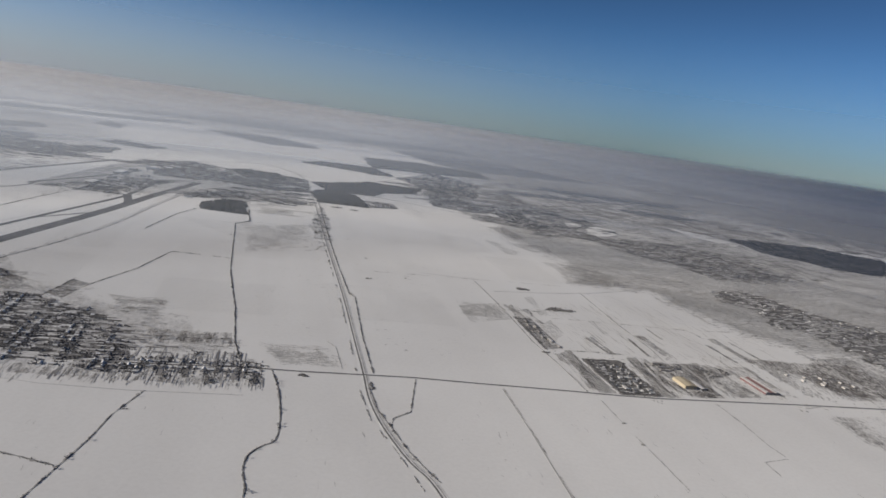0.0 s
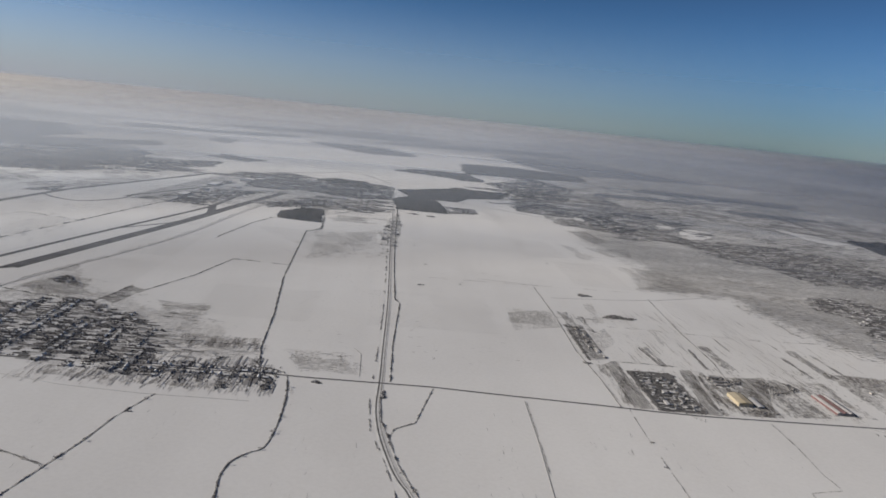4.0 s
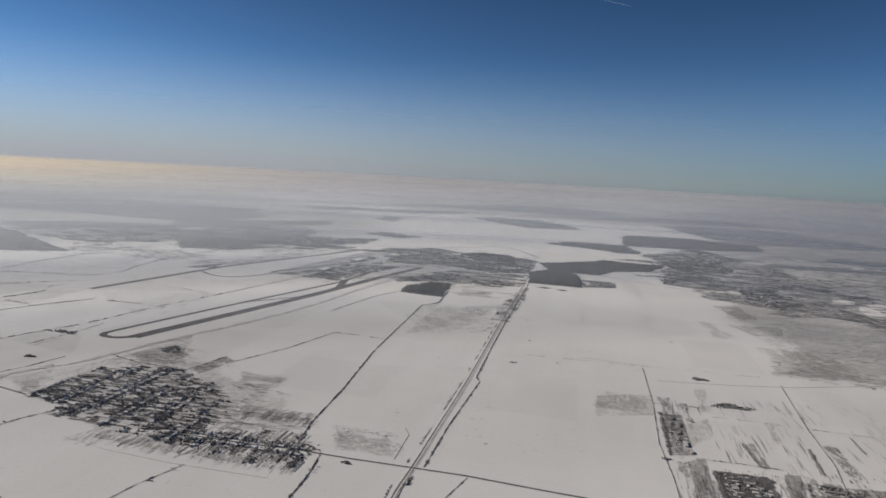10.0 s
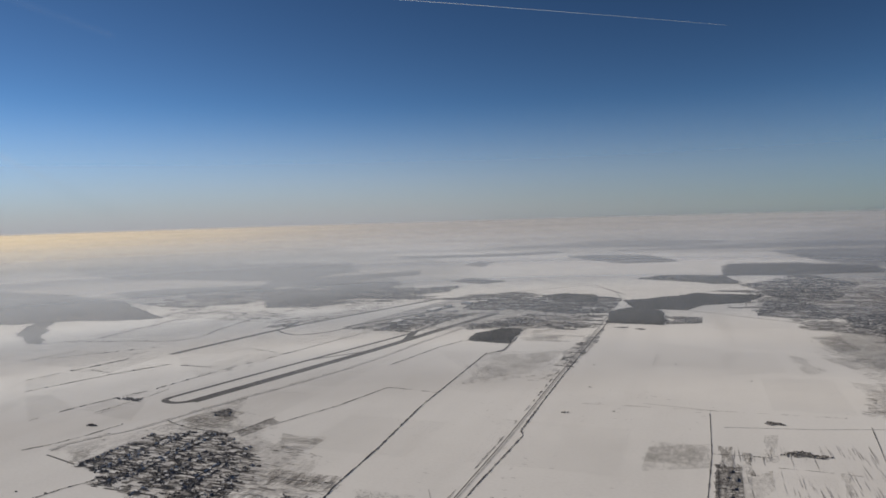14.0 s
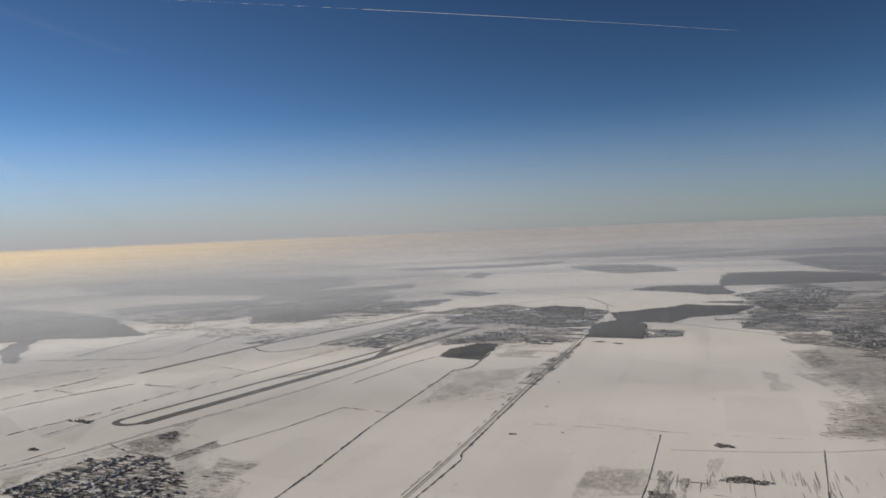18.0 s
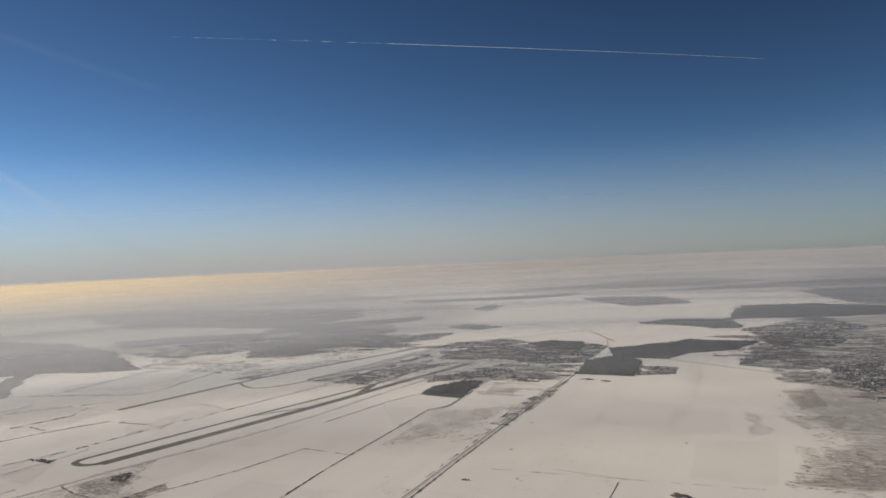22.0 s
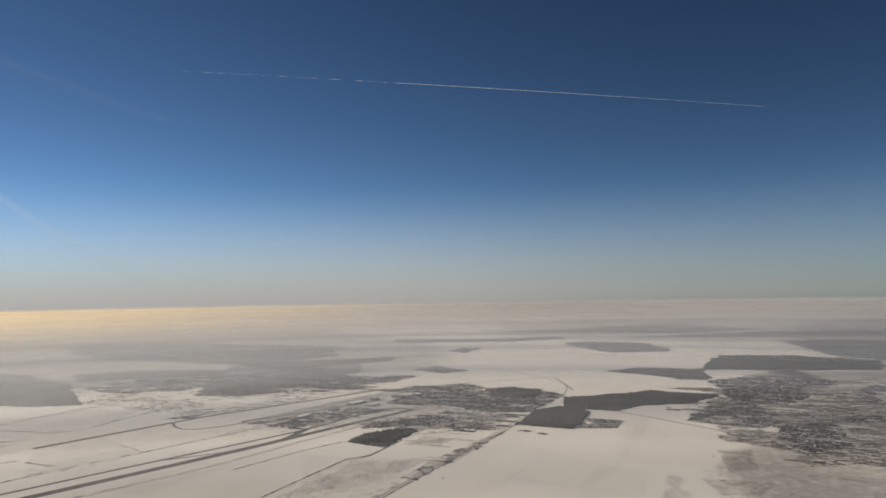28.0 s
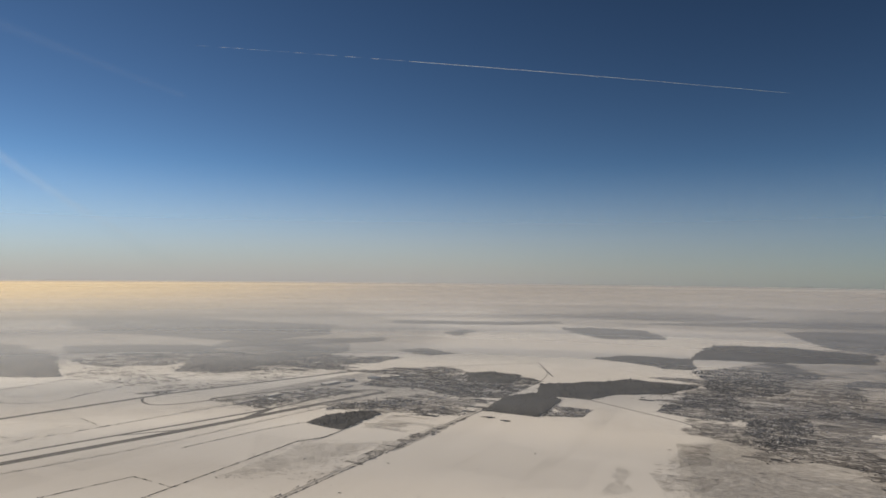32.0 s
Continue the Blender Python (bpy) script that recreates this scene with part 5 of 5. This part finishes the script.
patch([(81.3, 254.7), (82.3, 255.3), (85.4, 235.5), (84, 234.6)], dark_strip, 0.6, "field", "narrow dark strip of soil", z=0.0529, shake=0.3, seed=44)
patch([(74.8, 230.2), (78.9, 231.9), (82.3, 196.3), (77.5, 195.8)], dark_strip, 0.6, "field", "strip of bare soil between two yards", z=0.0535, shake=0.3, seed=50)
patch([(79.7, 232.4), (82.6, 233.3), (85.3, 197.4), (82.5, 196.4)], streaks, 0.6, "field", "furrowed strip under thin snow", z=0.0541, shake=0.3, seed=56)
patch([(69.1, 273), (71.8, 274.8), (74.2, 256.5), (72.5, 255.5)], mottled, 0.6, "field", "strip of thin snow", z=0.0547, shake=0.3, seed=62)
patch([(45.1, 297.4), (49.1, 300.3), (53.6, 272.6), (50, 270.1)], mottled, 0.6, "field", "strip of thin snow", z=0.0553, shake=0.3, seed=68)
patch([(92.2, 231.2), (102.6, 235.7), (97.1, 201.4), (93.8, 201)], dark_strip, 0.6, "field", "strip of bare soil beside the warehouse", z=0.0559, shake=0.3, seed=74)

# ---- the works yards beside the paved road ----
for k, (a, b, c, d, mt) in enumerate(((98.5, 107.5, 174, 208, streaks), (122.5, 132.5, 173, 205, streaks), (160.5, 176, 175, 206, streaks), (105.5, 131, 206, 246, faint[2]), (134, 176, 206, 250, faint[1]), (106, 130, 248, 262, faint[2]), (150, 200, 252, 296, faint[2]), (178, 230, 178, 215, patchy))):
    patch([xy(a, c), xy(b, c), xy(b, d), xy(a, d)], mt, 3.0, "field", "ploughed strips under thin snow", z=0.0345 + 0.0006 * k, shake=0.5, seed=50 + k)
patch([xy(108, 172.5), xy(122, 172.5), xy(122, 202), xy(108, 202)], yard_soil, 0.6, "yard", z=0.084, label="dark trodden ground of a works yard")
bed_v, bed_f, v0 = [], [], 174.0  # trodden paths, heaps and beds of snow between the sheds
while v0 < 200:
    deep, u0 = r.uniform(0.4, 1.6), 109.6
    while u0 < 120.4:
        wide = r.uniform(0.3, 2.2)
        if r.random() < 0.5:
            k = len(bed_v)
            bed_v += [(*xy(u0 + wide * a, v0 + deep * b), 0.094) for a, b in ((0.06, 0.08), (0.94, 0.08), (0.94, 0.92), (0.06, 0.92))]
            bed_f.append((k, k + 1, k + 2, k + 3))
        u0 += wide
    v0 += deep
thing("yard_plots", mesh("yard_plots", bed_v, bed_f, yard_plots), "patches of snow and dark soil between works sheds", "yard", kind="stuff")
hedge([xy(108.4, 173), xy(108.8, 202)], 1.3, 0.2, 44.0, "dense dark trees along the yard's edge")
hedge([xy(121.6, 173), xy(121.8, 202)], 1.5, 0.2, 44.0, "dense dark trees along the yard's edge")
hedge([xy(108, 172.8), xy(122, 172.8)], 0.7, 0.2, 24.0, "dark trees between the yard and the road")
hedge([xy(108, 202), xy(122, 202)], 0.6, 0.2, 20.0, "dark trees behind the yard")
x, y = xy(119.5, 199.5)
copse(x, y, 6, 6, 900, 0.16, "dark wood in the corner of the yard")
for u, v, w, d, h, roof, wall in ((112, 178, 1.6, 4.5, 0.5, roof_snow, plaster), (114.5, 186, 2.2, 3, 0.6, roof_grey, plaster), (117.5, 181, 1.2, 6, 0.45, roof_dark, plaster), (119.5, 177, 1.4, 2.4, 0.5, white_sheet, concrete),
                              (116.5, 191, 2.6, 1.2, 0.5, roof_snow, plaster), (112, 193, 3, 4, 0.25, white_sheet, concrete), (119, 187, 1.0, 3.5, 0.4, roof_grey, plaster), (114, 175, 2, 1.0, 0.4, roof_dark, plaster),
                              (118.6, 193.5, 1.2, 1.6, 0.7, white_sheet, concrete), (111.3, 186, 1, 2.6, 0.4, roof_dark, plaster), (117, 176, 1, 2, 0.4, roof_snow, concrete), (119.8, 182, 0.8, 2, 0.4, white_sheet, plaster)):
    x, y = xy(u, v)
    shed(w * 0.55, d * 0.6, h * 0.75, roof, wall, "low works shed with a flat roof", pose(x, y, 0, 0, 0, 13.6), "works_shed")
for k in range(46):  # small stores, containers and heaps between them
    q = xy(r.uniform(110, 120.5), r.uniform(174.5, 197))
    shed(r.uniform(0.25, 0.6), r.uniform(0.25, 1.1), r.uniform(0.18, 0.4), r.choice((roof_dark, roof_grey, roof_snow, blue_sheet)), r.choice((plaster, concrete, blue_sheet)), "small dark store in a works yard", pose(*q, 0, 0, 0, 13.6 + r.choice((0, 90)) + r.uniform(-6, 6)), "store")
copse(*xy(115, 186), 13, 28, 1500, 0.1, "dark bushes between the works sheds")
for k in range(24):
    q = xy(r.uniform(109, 121), r.uniform(173, 201))
    place(oaks[r.randrange(4)], pose(*q, 0, 0, 0, r.uniform(0, 360)), "trees in the works yard")
patch([xy(98, 209), xy(105, 210), xy(105.5, 246), xy(98.5, 245)], trodden, 0.6, "yard", z=0.084, label="dark ground of a farmstead strip")
hedge([xy(98.2, 209), xy(98.8, 246)], 1.2, 0.2, 36.0, "dense dark trees along the farm track")
for u, v, w, d in ((102, 241, 1.4, 3), (103.5, 235, 1, 4), (102.5, 228, 1.2, 3), (103.5, 219, 1.4, 5), (101, 236, 1, 2), (104.3, 213, 1, 2.4), (101.5, 222, 0.8, 2)):
    x, y = xy(u, v)
    shed(w * 0.6, d * 0.75, 0.36, r.choice((roof_snow, roof_dark, roof_grey)), plaster, "long low farm shed", pose(x, y, 0, 0, 0, 13.6), "farm_shed")
copse(*xy(101.5, 232), 6, 34, 1000, 0.11, "dark bushes in the farmstead")
patch([xy(132, 172.5), xy(145, 173), xy(146, 203), xy(133, 203)], ploughed, 0.8, "yard", z=0.084, label="dark ground of a storage yard")
patch([xy(146.5, 174), xy(160, 175), xy(159, 204), xy(147, 203)], ploughed, 0.8, "yard", z=0.084, label="dark fallow ground beside a storage yard")
copse(*xy(139, 198.5), 9, 5, 120, 0.26, "low dark bushes in the storage yard")
copse(*xy(153, 196), 9, 12, 150, 0.22, "low dark bushes on fallow ground")
copse(*xy(160, 197), 3, 8, 60, 0.26, "dark bushes behind the warehouse")
copse(*xy(140, 176), 8, 3, 70, 0.22, "low dark bushes beside the road")
for u, v, w, d in ((136, 195, 4, 0.7), (137, 198, 5, 0.7), (136.5, 201, 4.5, 0.7), (142, 197, 2, 0.8)):
    x, y = xy(u, v)
    shed(w, d, 0.3, roof_dark, plaster, "row of low dark sheds", pose(x, y, 0, 0, 0, 13.6), "storage_shed")


def hall(u, v, w, d, h, rise, ridges, wall, roof, label, side=None, end=None):
    """An industrial hall: walls, a run of low gabled roofs along v, doors in its end."""
    base = tagged(new("hall"), label, "building")
    sides = part("walls", box_mesh(w, d, h, wall), base)
    span = w / ridges
    for k in range(ridges):
        part("roof", gable_mesh(d, span - 0.06, h, rise, roof[k % len(roof)], 0.03), base, at=pose(-w / 2 + span * (k + 0.5), 0, 0.02, 0, 0, 90))
    if side:
        part("cladding", box_mesh(0.06, d, h * 0.9, side, "cladding"), base, at=pose(-w / 2 - 0.03, 0, 0))
    # panel over the end wall, with its shade put into a dark colour
    if end:
        part("end_wall", box_mesh(w, 0.06, h * 0.98, end, "end_wall"), base, at=pose(0, -d / 2 - 0.03, 0))
    for k in range(3):
        part("door", box_mesh(w * 0.14, 0.05, h * 0.6, roof_dark, "door"), sides, at=pose(w * (k - 1) * 0.3, -d / 2 - 0.09, 0))
    base.matrix_world = pose(*xy(u, v), 0, 0, 0, 13.6)
    return base


hall(136.2, 183.6, 4.2, 7.6, 1.0, 0.25, 1, yellow_sheet, [surface("tan_roof", (0.47, 0.4, 0.28), (0.58, 0.51, 0.38), 0.5, 0.7)], "large yellow sheet-metal hall with a tan roof")
hall(140.6, 182.5, 2.0, 6.5, 0.5, 0.12, 1, roof_dark, [roof_grey], "low dark-grey shed beside the yellow hall")
hall(165.6, 185.0, 5.2, 13.2, 0.7, 0.26, 3, white_sheet, [white_sheet, red_sheet], "long white and red warehouse with three ridges and a red side", red_sheet, roof_dark)
for u, v, w, d in ((196, 190, 0.8, 2.0), (198.5, 192, 0.7, 1.6), (203, 188, 0.8, 1.5), (193, 196, 0.6, 1.4), (190, 193, 0.5, 1.5), (200, 196, 0.5, 1.8), (206, 193, 0.6, 1.2), (187, 198, 0.5, 1.2), (209, 190, 0.6, 1.5)):
    hall(u, v, w, d, 0.4, 0.12, 1, plaster, [roof_grey], "low hall beside the country road")

# ---- contrails high above ----
def sky_place(azimuth, height, far=4600.0):
    a, e = radians(azimuth), radians(height)
    return Vector((140 - far * math.sin(a) * math.cos(e), 118 + far * math.cos(a) * math.cos(e), 80 + far * math.sin(e)))


def vapour(alpha, rough):
    """Thin ice cloud: sunlit, partly clear, broken by noise."""
    m = bpy.data.materials.new("vapour")
    m.use_nodes = True
    n, l = m.node_tree.nodes, m.node_tree.links
    n.clear()
    spread = n.new("ShaderNodeAttribute")
    spread.attribute_name = "spread"
    amount = maths(n, l, "MULTIPLY", maths(n, l, "MULTIPLY", spread.outputs["Fac"], ramp(n, l, noise_at(n, l, rough, 4.0), 0.25, 0.6, 0.6, 1.0)), alpha)
    clear, front, back, both, mix, out = (n.new("ShaderNode" + k) for k in ("BsdfTransparent", "BsdfDiffuse", "BsdfTranslucent", "AddShader", "MixShader", "OutputMaterial"))
    for s in (front, back):
        s.inputs["Color"].default_value = (0.5, 0.5, 0.5, 1)
    l.new(front.outputs[0], both.inputs[0])
    l.new(back.outputs[0], both.inputs[1])
    l.new(amount, mix.inputs[0])
    l.new(clear.outputs[0], mix.inputs[1])
    l.new(both.outputs[0], mix.inputs[2])
    l.new(mix.outputs[0], out.inputs["Surface"])
    return m


def contrail(marks, width, material, label, bits=0):
    """A trail through places (azimuth, height), a flat soft band of three strands; towards its old end it breaks into bits."""
    n = 90
    verts, faces, spread = [], [], []
    seg = len(marks) - 1
    for k in range(n + 1):
        s = k / n * seg
        i = min(int(s), seg - 1)
        c = sky_place(marks[i][0] + (marks[i + 1][0] - marks[i][0]) * (s - i), marks[i][1] + (marks[i + 1][1] - marks[i][1]) * (s - i))
        w = width[0] + (width[1] - width[0]) * k / n
        on = 1.0
        if k < bits:
            on = max(0.0, min(1.0, (noise.noise(Vector((k * 0.9, 0, 4.0))) + 0.1) * 3)) * (0.35 + 0.65 * k / bits)
        on *= min(1.0, (n - k) * 0.5) * min(1.0, k * 0.25 + 0.1)
        for d, a in ((-1, 0), (0, 1), (1, 0)):
            verts.append((c.x, c.y, c.z + d * w))
            spread.append(a * on)
        if k:
            faces += [(3 * k - 3 + j, 3 * k - 2 + j, 3 * k + 1 + j, 3 * k + j) for j in range(2)]
    return thing("contrail", mesh("contrail", verts, faces, material, spread), label, "contrail")


contrail([(60 - 1.59 * k, 10.462 + 0.27308 * (60 - 1.59 * k) - 0.0026248 * (60 - 1.59 * k) ** 2) for k in range(31)], (2.8, 2.2), vapour(0.8, 0.0015), "thin white contrail, broken up at its old end", 34)
contrail([(80, 13.6), (71.5, 7.4), (67.6, 4.75), (63.5, 2.4)], (56, 30), vapour(0.10, 0.004), "faint old contrail slanting down to the haze")
contrail([(80, 19.0), (73.2, 17.1), (67.8, 15.7), (60, 13.5)], (56, 26), vapour(0.018, 0.004), "faint spread-out old contrail")

# ---- haze: sheets of fine mist that thicken upwards and end at the top of the layer ----
def haze_sheet(radius, top, full, alpha, sharp, tone, name="haze", middle=(80, 70), right=0.62, tone_right=None, tone_middle=None, lean=1.5):
    m = bpy.data.materials.new("mist")
    m.use_nodes = True
    n, l = m.node_tree.nodes, m.node_tree.links
    n.clear()
    geo, split = n.new("ShaderNodeNewGeometry"), n.new("ShaderNodeSeparateXYZ")
    l.new(geo.outputs["Position"], split.inputs[0])
    rise = ramp(n, l, split.outputs["Z"], 0.0, full)
    fall = ramp(n, l, split.outputs["Z"], top - sharp, top, 1.0, 0.0)
    # extra density on the left stands in for forward-scattered sunlight
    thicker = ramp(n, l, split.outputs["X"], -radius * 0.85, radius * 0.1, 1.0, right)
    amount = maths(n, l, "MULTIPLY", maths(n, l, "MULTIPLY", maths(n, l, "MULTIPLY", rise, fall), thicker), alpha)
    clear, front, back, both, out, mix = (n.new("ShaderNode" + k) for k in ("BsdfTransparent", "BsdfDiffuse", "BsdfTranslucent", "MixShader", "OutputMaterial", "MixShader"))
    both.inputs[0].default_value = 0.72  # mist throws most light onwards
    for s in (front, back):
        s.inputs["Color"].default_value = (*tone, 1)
        if tone_right:  # sun glow in the haze, painted in as a tone from left to right
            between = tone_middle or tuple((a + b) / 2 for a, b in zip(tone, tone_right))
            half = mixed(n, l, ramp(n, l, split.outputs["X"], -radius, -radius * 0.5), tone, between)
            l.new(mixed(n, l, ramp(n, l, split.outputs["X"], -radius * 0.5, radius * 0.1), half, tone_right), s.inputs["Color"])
    l.new(front.outputs[0], both.inputs[1])
    l.new(back.outputs[0], both.inputs[2])
    l.new(amount, mix.inputs[0])
    l.new(clear.outputs[0], mix.inputs[1])
    l.new(both.outputs[0], mix.inputs[2])
    l.new(mix.outputs[0], out.inputs["Surface"])
    steps = 96
    verts, faces = [], []
    for k in range(steps):
        a, j = 2 * math.pi * k / steps, (k + 1) % steps
        for far, z in ((radius, 0.0), (radius - lean * (top + 1.0), top + 1.0)):
            verts.append((middle[0] + far * math.cos(a), middle[1] + far * math.sin(a), z))
        faces.append((2 * k, 2 * j, 2 * j + 1, 2 * k + 1))
    me = mesh(name, verts, faces, m)
    me.polygons.foreach_set("use_smooth", [True] * len(faces))
    return thing(name, me, "thin grey winter haze lying over the plain", "haze", kind="structure")


NEAR, NEAR_PALE = (0.39, 0.43, 0.49), (0.74, 0.81, 0.91)  # the thin air close by: tone dimmed towards the sun, brightened away from it
HAZE_SUNWARD, GREY, HAZE_AWAY = (0.88, 0.76, 0.54), (0.54, 0.545, 0.565), (0.77, 0.79, 0.82)  # far haze: warm sun glow put into the colour, grey between, pale away
CLEAR, CLEAN = (0.35, 0.365, 0.435), (0.54, 0.56, 0.63)  # clean thin haze above the layer, its tone dimmed towards the sun
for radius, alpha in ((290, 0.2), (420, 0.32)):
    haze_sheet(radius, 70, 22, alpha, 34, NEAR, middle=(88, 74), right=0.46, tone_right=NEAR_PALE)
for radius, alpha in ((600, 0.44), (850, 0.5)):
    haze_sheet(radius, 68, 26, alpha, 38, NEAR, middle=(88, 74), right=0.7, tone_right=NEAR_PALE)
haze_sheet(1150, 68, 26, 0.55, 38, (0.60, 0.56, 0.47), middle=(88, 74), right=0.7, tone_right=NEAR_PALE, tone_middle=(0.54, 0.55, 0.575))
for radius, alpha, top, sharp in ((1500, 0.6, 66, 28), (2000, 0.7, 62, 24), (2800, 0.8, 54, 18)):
    haze_sheet(radius, top, 18, alpha, sharp, HAZE_SUNWARD, middle=(88, 74), right=0.9, tone_right=HAZE_AWAY, tone_middle=GREY)
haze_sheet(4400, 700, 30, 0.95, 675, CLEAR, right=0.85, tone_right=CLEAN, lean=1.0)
haze_sheet(4600, 28, 2, 0.98, 8, HAZE_SUNWARD, "haze_bank", tone_right=HAZE_AWAY, tone_middle=GREY)
